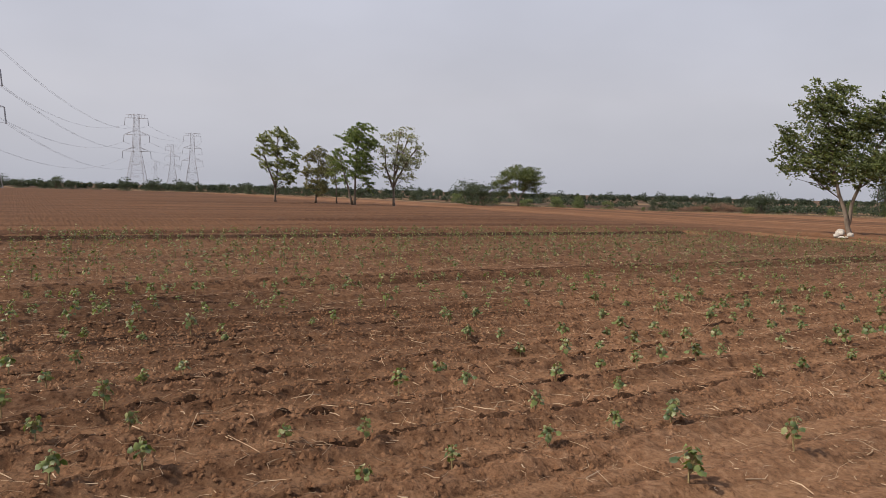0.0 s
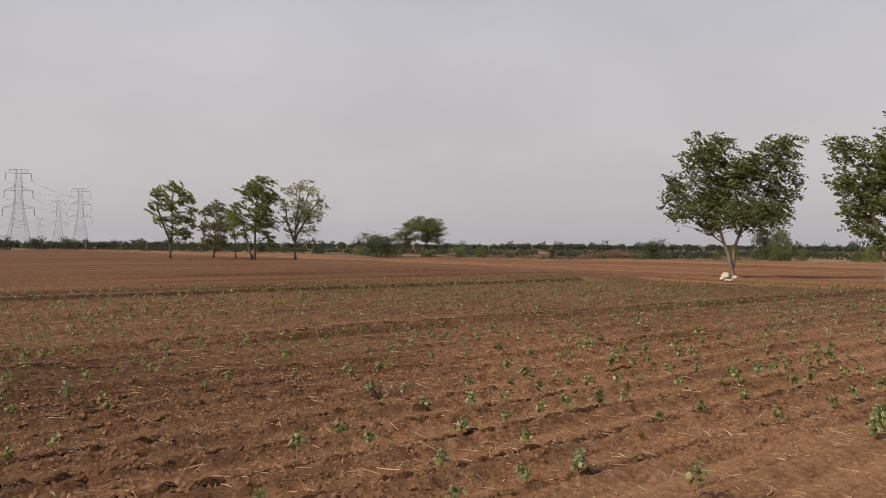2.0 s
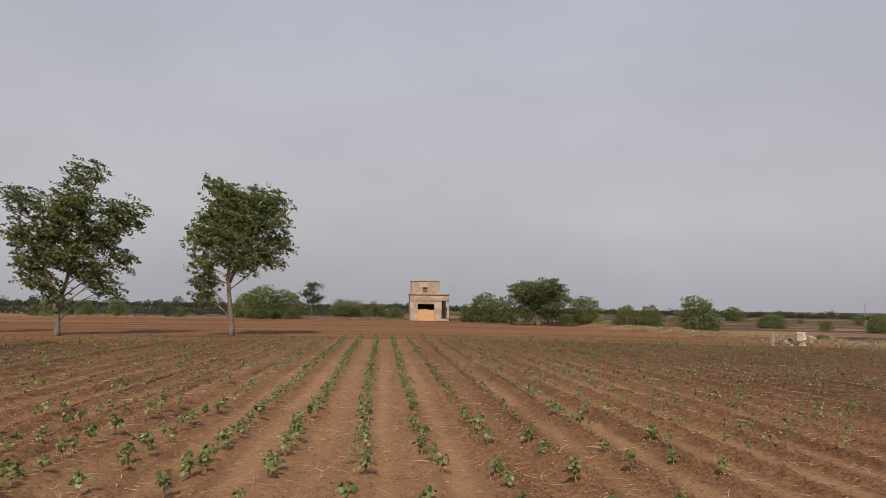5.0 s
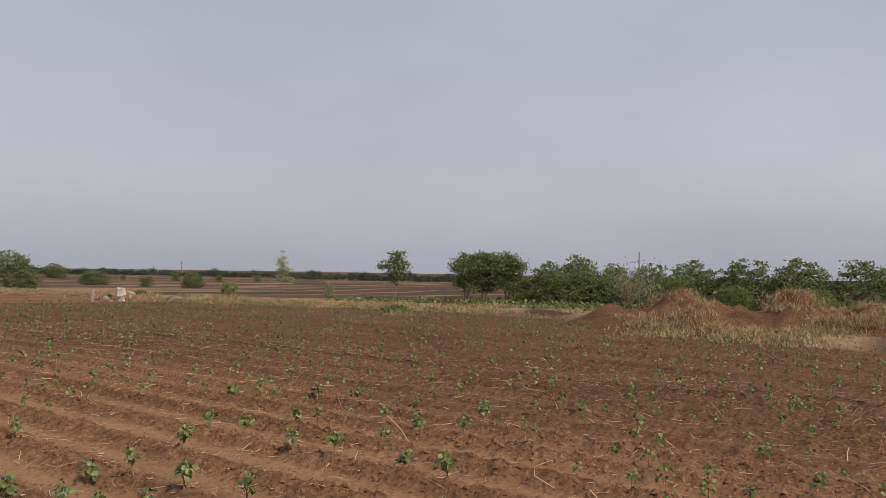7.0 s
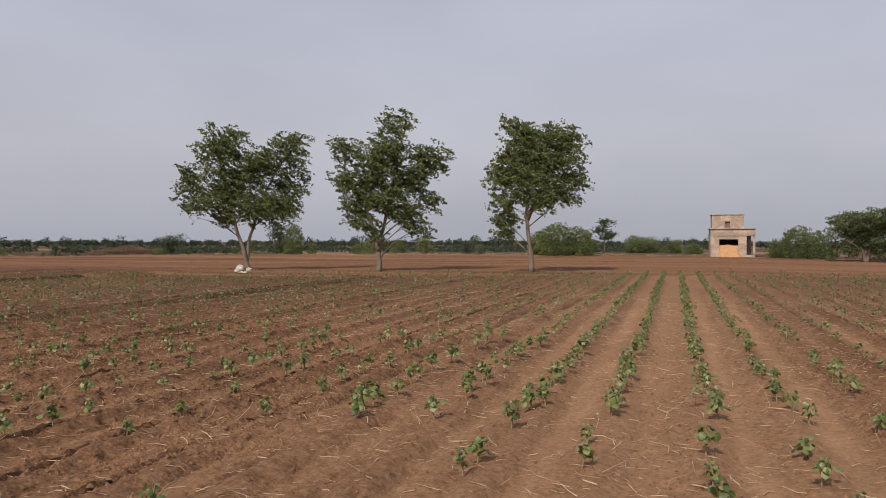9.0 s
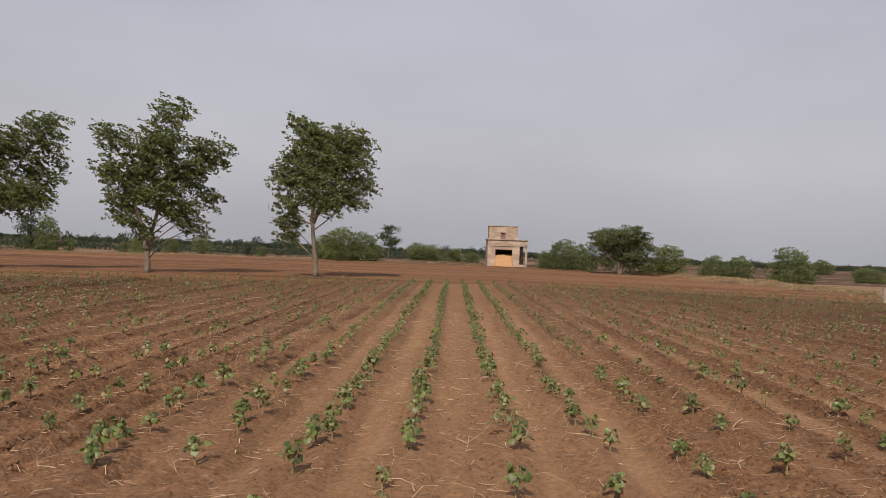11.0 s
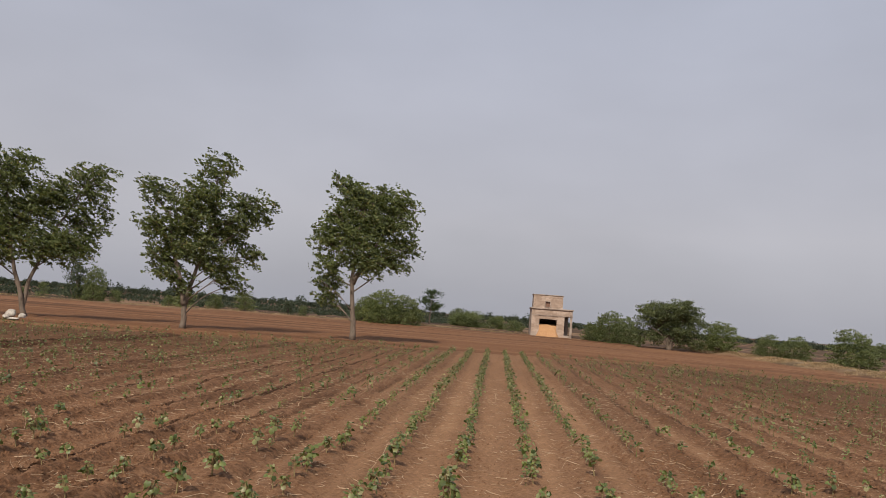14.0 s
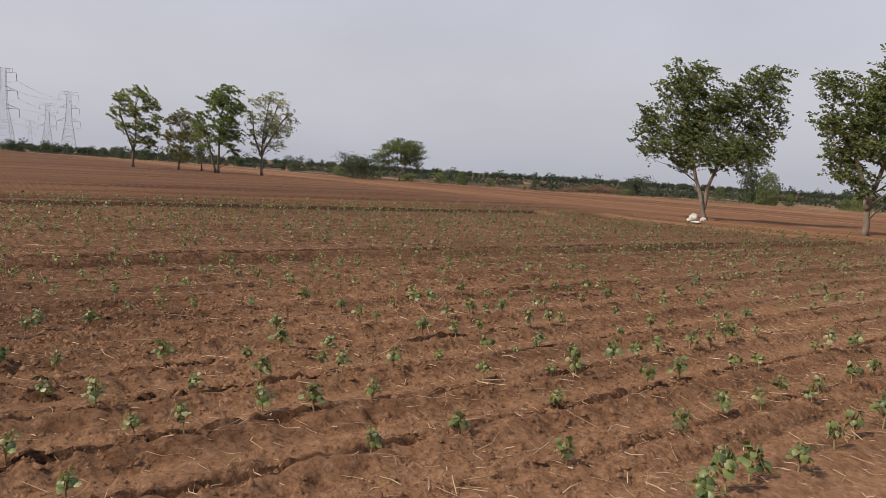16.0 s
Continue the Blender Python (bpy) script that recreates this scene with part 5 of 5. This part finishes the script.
leafy_clump("euphorbia_clump", 35.0, 43.5, 1.35, 1.25, 800, LEAF_GROUP, "round clump of pale green thick-leaved succulent shrub", 0.45)
leafy_clump("weed_clump", 28.6, 44.4, 0.40, 0.9, 260, LEAF_BUSH, "low green weeds growing round the white block", 0.5)
leafy_clump("weed_clump", 26.2, 43.9, 0.35, 0.7, 200, LEAF_BUSH, "low green weeds among the rubble", 0.5)
leafy_clump("weed_clump", 28.6, 22.0, 0.55, 1.5, 420, LEAF_BUSH, "low dark green weeds at the field edge", 0.5)
leafy_clump("reed_clump", 44.6, 42.9, 1.6, 0.9, 420, GREY_LEAF, "pale green upright half-bare shrub on the bund", 0.3)

# ---- dry grass along the bund ----
def grass(name, places, low, high, mat, label, blades=9, thin=0.012):
    n = len(places) * blades
    base = np.repeat(places, blades, 0) + np.concatenate([rng.normal(size=(n, 2)) * 0.26, np.zeros((n, 1))], 1)
    h = rng.uniform(low, high, (n, 1))
    a = rng.uniform(0, 6.28, n)
    d = np.stack([np.cos(a), np.sin(a), np.zeros(n)], 1)
    lean = d * h * rng.uniform(0.3, 1.7, (n, 1)) + np.array([[0.10, 0.04, 0]]) * h
    side = np.stack([-d[:, 1], d[:, 0], np.zeros(n)], 1) * thin * rng.uniform(0.6, 1.5, (n, 1))
    up = np.array([[0, 0, 1.0]])
    m1 = base + lean * 0.4 + up * h * 0.6
    v = np.stack([base - side, base + side, m1 + side * 0.8, m1 - side * 0.8, base + lean + up * h], 1).reshape(-1, 3)
    k = np.arange(n)[:, None] * 5
    s = Shape()
    s.arrays(v, k + np.array([[0, 1, 2, 3]]))
    s.f.extend(map(tuple, (k + np.array([[3, 2, 4]])).tolist()))
    return tagged(part(name, s, mat), label, "grass", kind="stuff")


places = []
for k in range(7500):
    y = 88 - 92 * rng.uniform() ** 1.15
    if vnoise(np.array([y * 0.35]), np.array([2.0]), 55)[0] < 0.28:
        continue
    x = float(edge_x(y)) + 1.2 + rng.normal() * (0.9 if y > 40 else 1.3)
    places.append((x, y, ground_z(x, y)))
clumps = []
for k in range(2600):
    u, w = rng.uniform(-4.2, 4.2), rng.uniform(-9, 9)
    z = mound_z(u, w)
    if z > 0.10 and w < 5.5 and vnoise(np.array([u * 0.6 + 40]), np.array([w * 0.6]), 56)[0] > 0.40:
        clumps.append((30.0 + u, 4.0 + w, MOUND_Z + z - 0.03))
lumps = []
for k in range(170):
    y = rng.uniform(4, 46)
    x0 = float(edge_x(y)) + 2.4 + rng.normal() * 2.6
    for j in range(7):
        x, yy = x0 + rng.normal() * 0.3, y + rng.normal() * 0.3
        lumps.append((x, yy, ground_z(x, yy)))
grass("dry_grass_lumps", np.array(lumps), 0.10, 0.32, GRASS_DRY, "taller lumps of dry tan grass on the field bund", 22, 0.009)
grass("dry_grass_mound", np.array(clumps), 0.08, 0.30, GRASS_DRY, "tall dry tan grass growing over the earth mound", 30, 0.006)
grass("dry_grass_bund", np.array(places), 0.05, 0.18, GRASS_DRY, "tufts of dry tan grass along the field bund", 16, 0.010)
places = []
for k in range(900):
    u = rng.uniform()
    x = np.interp(u, [0, 0.25, 0.45, 0.6, 1.0], [-222, -160, -80, -48, 6]) + rng.normal() * 1.5
    y = np.interp(u, [0, 0.25, 0.45, 0.6, 1.0], [20, 52, 70, 87, 95]) + rng.normal() * 1.5
    places.append((x, y, ground_z(x, y)))
grass("dry_grass_verge", np.array(places), 0.06, 0.22, GRASS_DRY, "dry tan grass verge in front of the hedges", 14, 0.014)

# ---- crop plants ----
def lobed_leaf(seed):
    """A broad leaf of three shallow lobes, cupped, with a hanging rim, one unit long."""
    pr = random.Random(seed)
    s = Shape()
    s.v.append((0.34, 0, 0.05))
    outline = ((0.02, 0.06), (-0.06, 0.30), (0.14, 0.50), (0.40, 0.46), (0.50, 0.52), (0.72, 0.42), (0.80, 0.20), (1.0, 0.0))
    ring = [(x, y) for x, y in outline] + [(x, -y) for x, y in reversed(outline[:-1])]
    cup = pr.uniform(-0.5, 0.35)
    for x, y in ring:
        s.v.append((x, y * pr.uniform(0.92, 1.08), cup * y * y * 1.6 - 0.34 * x * x + pr.uniform(-0.05, 0.05)))
    for i in range(len(ring)):
        s.f.append((0, 1 + i, 1 + (i + 1) % len(ring)))
    return s.mesh("leaf", LEAF_CROP, True)


LEAF_MESHES = [lobed_leaf(i) for i in range(4)]


def plant_plan(seed, leaves):
    """Stem height and the leaves' poses for one plant, about 0.25 m tall."""
    pr = random.Random(seed)
    h = pr.uniform(0.15, 0.21)
    out = []
    for i in range(leaves):
        a = i * 137.5 + pr.uniform(-30, 30)
        u = 0.5 + 0.55 * (i + pr.random()) / leaves
        reach = pr.uniform(0.2, 1.0) * 0.075 * (1.4 - u)
        at = Vector((math.cos(radians(a)) * reach, math.sin(radians(a)) * reach, h * u + pr.uniform(-0.01, 0.02)))
        size = pr.uniform(0.023, 0.046) * (1.25 - 0.35 * u)
        out.append((Matrix.Translation(at) @ pose(0, 0, 0, 0, 0, a) @ pose(0, 0, 0, pr.uniform(-45, 45), pr.uniform(-25, 65), 0) @ Matrix.Scale(size, 4), pr.randrange(4), at))
    return h, out


def plant_template(seed, leaves):
    h, plan = plant_plan(seed, leaves)
    t = thing("crop_plant", pose(0, 0, -200), "young broad-leaved green crop plant on dry red soil", "crop plant", "young plants in the crop rows")
    s = Shape()
    s.tube([(0, 0, -0.03), (0.006, 0.003, h * 0.5), (0, 0.004, h)], [0.006, 0.005, 0.003], 5)
    for m, k, at in plan:
        s.tube([(0, 0, at.z * 0.6), at], [0.0028, 0.002], 3)
    part("stem", s, STEM_CROP, t)
    for m, k, at in plan:
        o = new("leaf", LEAF_MESHES[k])
        o.parent = t
        o.matrix_basis = m
    return t


TEMPLATES = [plant_template(200 + i, 15 + 2 * i) for i in range(7)]
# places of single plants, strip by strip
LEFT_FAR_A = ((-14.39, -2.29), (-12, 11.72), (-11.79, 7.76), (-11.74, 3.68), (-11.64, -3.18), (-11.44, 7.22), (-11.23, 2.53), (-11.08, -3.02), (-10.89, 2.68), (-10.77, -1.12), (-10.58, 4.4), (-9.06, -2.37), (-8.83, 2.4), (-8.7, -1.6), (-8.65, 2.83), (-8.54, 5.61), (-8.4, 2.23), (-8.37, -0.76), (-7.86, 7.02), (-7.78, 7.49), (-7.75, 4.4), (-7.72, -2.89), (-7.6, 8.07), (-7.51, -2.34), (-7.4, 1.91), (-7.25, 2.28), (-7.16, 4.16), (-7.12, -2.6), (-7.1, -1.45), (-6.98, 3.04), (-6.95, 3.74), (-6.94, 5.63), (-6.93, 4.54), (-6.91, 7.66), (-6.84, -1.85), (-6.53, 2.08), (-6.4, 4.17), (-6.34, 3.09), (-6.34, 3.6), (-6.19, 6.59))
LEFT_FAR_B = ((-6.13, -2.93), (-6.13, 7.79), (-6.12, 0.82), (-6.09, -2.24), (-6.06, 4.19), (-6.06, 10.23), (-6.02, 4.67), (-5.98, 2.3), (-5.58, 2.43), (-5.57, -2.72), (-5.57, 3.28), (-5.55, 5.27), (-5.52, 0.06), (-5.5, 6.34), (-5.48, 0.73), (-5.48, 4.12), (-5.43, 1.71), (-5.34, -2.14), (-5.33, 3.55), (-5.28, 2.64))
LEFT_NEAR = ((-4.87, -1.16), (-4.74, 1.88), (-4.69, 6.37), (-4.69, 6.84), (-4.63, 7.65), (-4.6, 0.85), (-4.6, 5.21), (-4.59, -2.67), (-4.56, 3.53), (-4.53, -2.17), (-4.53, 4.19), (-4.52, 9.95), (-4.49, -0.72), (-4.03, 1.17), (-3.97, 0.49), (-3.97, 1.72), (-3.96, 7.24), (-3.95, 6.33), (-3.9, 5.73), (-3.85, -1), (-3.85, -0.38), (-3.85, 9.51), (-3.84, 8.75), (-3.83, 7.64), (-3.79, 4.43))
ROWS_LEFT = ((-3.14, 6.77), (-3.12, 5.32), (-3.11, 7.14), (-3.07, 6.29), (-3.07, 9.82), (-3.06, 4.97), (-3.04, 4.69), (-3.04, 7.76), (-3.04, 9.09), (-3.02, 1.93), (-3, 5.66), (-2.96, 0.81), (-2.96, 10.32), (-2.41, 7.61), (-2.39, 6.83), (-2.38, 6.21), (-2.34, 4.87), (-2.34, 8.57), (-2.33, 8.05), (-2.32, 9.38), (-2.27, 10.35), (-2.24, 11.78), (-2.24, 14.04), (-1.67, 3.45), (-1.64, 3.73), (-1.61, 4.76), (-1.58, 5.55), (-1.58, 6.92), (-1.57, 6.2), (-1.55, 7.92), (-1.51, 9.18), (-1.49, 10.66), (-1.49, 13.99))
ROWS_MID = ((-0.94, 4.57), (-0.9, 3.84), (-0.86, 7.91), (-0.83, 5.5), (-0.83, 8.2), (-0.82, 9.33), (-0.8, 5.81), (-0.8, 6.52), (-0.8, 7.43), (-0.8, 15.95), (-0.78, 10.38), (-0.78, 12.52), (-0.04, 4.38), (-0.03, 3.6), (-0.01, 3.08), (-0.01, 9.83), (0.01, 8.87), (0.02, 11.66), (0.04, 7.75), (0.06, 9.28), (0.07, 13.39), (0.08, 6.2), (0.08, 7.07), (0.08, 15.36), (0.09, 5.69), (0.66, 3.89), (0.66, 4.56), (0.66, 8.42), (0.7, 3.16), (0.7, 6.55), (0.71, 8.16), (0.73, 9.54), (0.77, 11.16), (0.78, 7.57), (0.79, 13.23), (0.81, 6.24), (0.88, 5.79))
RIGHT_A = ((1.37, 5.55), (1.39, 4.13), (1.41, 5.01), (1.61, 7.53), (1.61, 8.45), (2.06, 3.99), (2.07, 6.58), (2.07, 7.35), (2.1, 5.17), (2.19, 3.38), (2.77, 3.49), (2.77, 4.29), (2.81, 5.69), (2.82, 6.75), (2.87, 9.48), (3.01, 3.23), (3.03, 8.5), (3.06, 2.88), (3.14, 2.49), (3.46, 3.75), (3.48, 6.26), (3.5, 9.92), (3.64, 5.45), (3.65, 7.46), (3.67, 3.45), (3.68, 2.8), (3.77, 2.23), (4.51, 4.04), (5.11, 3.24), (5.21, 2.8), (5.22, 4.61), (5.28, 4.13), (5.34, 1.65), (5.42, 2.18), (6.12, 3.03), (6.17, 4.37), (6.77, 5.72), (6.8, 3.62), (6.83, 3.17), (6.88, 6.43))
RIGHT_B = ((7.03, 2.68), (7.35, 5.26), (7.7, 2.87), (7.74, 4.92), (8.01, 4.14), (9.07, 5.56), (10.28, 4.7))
sow = random.Random(21)
spots = []          # x, y, size
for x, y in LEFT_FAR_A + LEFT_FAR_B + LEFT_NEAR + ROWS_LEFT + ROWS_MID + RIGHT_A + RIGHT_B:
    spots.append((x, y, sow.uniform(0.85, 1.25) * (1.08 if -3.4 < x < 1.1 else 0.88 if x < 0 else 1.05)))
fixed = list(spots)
for k in range(-36, 48):
    x0 = ROW_X + k * ROW
    y = -6 + sow.uniform(0, 0.5)
    while y < float(crop_end(x0)) - 0.2:
        x = x0 + sow.uniform(-0.06, 0.06)
        if -3 <= k <= 1:
            gap, chance, size = 0.24, (0.95 if -2 <= k <= 1 else 0.80), sow.uniform(0.75, 1.15)
        elif k < -3:
            gap, chance, size = 0.36, (0.60 if x > -6 else 0.70 if x > -14.5 else 0.80), sow.uniform(0.65, 1.2)
        else:
            gap, chance, size = 0.36, (0.62 if y < 12 else 0.60), sow.uniform(0.70, 1.15)
        if -3 <= k <= 1 and 5.5 < y < 9.2:
            chance = 0.55
        elif (-3.4 < x < 1.1 and y < 9.2) or (-8.5 < x < -3.4 and -3.3 < y < 5.2) or (1.1 < x < 6 and 1 < y < 6.5):
            chance = 0.0
        if sow.random() < chance and x < float(edge_x(y)) - 1.0 and min((abs(x - a) + abs(y - b) for a, b, c in fixed), default=9) > 0.25:
            spots.append((x, y, size))
        y += gap * sow.uniform(0.6, 1.4)
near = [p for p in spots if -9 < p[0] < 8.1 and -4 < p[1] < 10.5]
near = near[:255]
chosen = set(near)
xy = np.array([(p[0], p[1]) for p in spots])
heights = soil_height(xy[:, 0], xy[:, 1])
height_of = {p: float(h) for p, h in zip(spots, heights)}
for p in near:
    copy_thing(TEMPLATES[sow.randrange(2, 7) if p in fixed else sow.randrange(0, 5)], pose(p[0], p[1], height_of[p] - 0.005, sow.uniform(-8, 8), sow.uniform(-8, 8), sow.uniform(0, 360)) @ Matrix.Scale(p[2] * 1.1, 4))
for t in TEMPLATES:
    for o in list(t.children_recursive):
        bpy.data.objects.remove(o)
    bpy.data.objects.remove(t)
rest = [p for p in spots if p not in chosen]


def plant_mesh(seed, leaves, fine):
    """Vertices and triangles of one plant of the joined rest."""
    h, plan = plant_plan(seed, leaves)
    v, f = [], []
    for m, k, at in plan:
        base = len(v)
        if fine:
            src = LEAF_MESHES[k]
            v += [tuple(m @ q.co) for q in src.vertices]
            f += [tuple(base + i for i in q.vertices) for q in src.polygons]
        else:
            v += [tuple(m @ Vector(q)) for q in ((0, 0, 0), (0.5, -0.5, -0.05), (1, 0, -0.2), (0.5, 0.5, -0.05))]
            f += [(base, base + 1, base + 2), (base, base + 2, base + 3)]
    base = len(v)
    v += [(0.004, 0, -0.02), (-0.004, 0.003, -0.02), (0, 0, h)]
    f += [(base, base + 1, base + 2)]
    return np.array(v), np.array(f)


for fine, label in ((True, "rows of young green crop plants further along the field"), (False, "distant rows of young green crop plants")):
    kinds = [plant_mesh(300 + i, 14 if fine else 12, fine) for i in range(8)]
    V, F, count = [], [], 0
    for p in rest:
        if (math.hypot(p[0], p[1]) < 15) != fine:
            continue
        v, f = kinds[sow.randrange(8)]
        a, k = sow.uniform(0, 6.28), p[2] * (1.1 if fine else 1.5)
        c, s_ = math.cos(a) * k, math.sin(a) * k
        w = np.stack([v[:, 0] * c - v[:, 1] * s_ + p[0], v[:, 0] * s_ + v[:, 1] * c + p[1], v[:, 2] * k + height_of[p]], 1)
        V.append(w)
        F.append(f + count)
        count += len(w)
    s = Shape()
    s.arrays(np.concatenate(V), np.concatenate(F))
    tagged(part("crop_rows", s, LEAF_CROP if fine else LEAF_CROP_FAR), label, "crop plants", kind="stuff")
# green crop patch beyond the bund
pts = []
for k in range(900):
    x, y = rng.uniform(40, 68), rng.uniform(16, 40)
    pts += [(x + rng.normal() * 0.12, y + rng.normal() * 0.12, float(slope_at(x)) + 0.12 + abs(rng.normal()) * 0.12) for _ in range(6)]
s = Shape()
s.arrays(*leaf_arrays(np.array(pts), 0.22, rng, (0.1, 0, 0.1), 0.7))
tagged(part("low_crop_patch", s, LEAF_CROP_FAR), "low green crop patch beyond the grass bund", "crop plants", kind="stuff")

# ---- straw and clods ----
def scatter(n, box, seed, power=1.0):
    r = np.random.default_rng(seed)
    x = r.uniform(box[0], box[1], n)
    y = box[2] + (box[3] - box[2]) * r.uniform(0, 1, n) ** power
    return r, x, y, soil_height(x, y)


r, sx, sy, sz = scatter(34000, (-22, 14, -9, 22), 51, 1.2)
patch = vnoise(sx * 0.5, sy * 0.5, 52) + 0.25 * (np.abs(sx) > 1.6)
s = Shape()
for i in range(len(sx)):
    if patch[i] < 0.28:
        continue
    a, ln = r.uniform(0, 6.28), (0.03 + 0.17 * r.random() ** 1.6) * (1.9 if r.random() < 0.16 else 1)
    up = r.uniform(0.3, 1.2) if r.random() < 0.10 else r.uniform(-0.08, 0.18)
    d = Vector((math.cos(a), math.sin(a), up)).normalized() * ln
    c = Vector((sx[i], sy[i], sz[i] + 0.012))
    rad = 0.0013 + 0.0034 * r.random() ** 3
    kink = Vector((r.normal(), r.normal(), 0.3 * r.normal())) * ln * 0.17
    s.tube([c, c + d * 0.5 + kink, c + d], [rad, rad, rad * 0.7], 3)
tagged(part("straw_litter", s, STRAW), "scattered dry straw and broken stalks on the soil", "straw", kind="stuff")
stalk = thing("dry_stalk", pose(2.36, 7.05, ground_z(2.36, 7.05)), "pale split dry stalk sticking out of the soil", "stalk")
s = Shape()
s.tube([(0, 0, -0.02), (0.06, 0.02, 0.05), (0.13, 0.03, 0.10)], [0.008, 0.008, 0.004], 6)
part("shaft", s, STRAW, stalk)
s = Shape()
s.tube([(0.05, 0.018, 0.045), (0.10, 0.0, 0.09)], [0.006, 0.004], 5)
part("split_end", s, STRAW, stalk)

r, sx, sy, sz = scatter(150000, (-10, 8, -4, 12), 61, 1.1)
calm_strip = (sx < 1.25) & (sx > -3.3)
keep = (crust_at(sx, sy) < 0.45) & (vnoise(sx * 0.8, sy * 0.6, 63) + 0.5 * vnoise(sx * 3.1, sy * 2.7, 64) > 0.38) & (~calm_strip | (r.uniform(size=len(sx)) < 0.30))
sx, sy, sz = sx[keep], sy[keep], sz[keep]
n = len(sx)
size = (0.006 + 0.026 * r.uniform(0, 1, n) ** 3.0) * np.where((sx < 1.25) & (sx > -3.3), 0.75, 1.0)
turn = r.uniform(0, 6.28, (n, 1)) + np.arange(5)[None] * 1.2566
rim = size[:, None] * r.uniform(0.75, 1.25, (n, 5))
v = np.zeros((n, 6, 3))
v[:, :5, 0], v[:, :5, 1] = np.cos(turn) * rim, np.sin(turn) * rim
v[:, :5, 2] = -0.25 * size[:, None]
v[:, 5] = np.stack([r.normal(size=n) * 0.35 * size, r.normal(size=n) * 0.35 * size, size * r.uniform(0.55, 1.2, n)], 1)
v += np.stack([sx, sy, sz], 1)[:, None]
fan = np.array([(i, (i + 1) % 5, 5) for i in range(5)])
f = (fan[None] + (np.arange(n) * 6)[:, None, None]).reshape(-1, 3)
s = Shape()
s.arrays(v.reshape(-1, 3), f)
tagged(part("soil_clods", s, SOIL, smooth=True), "loose red soil clods on the ploughed ground", "soil clods", kind="stuff")
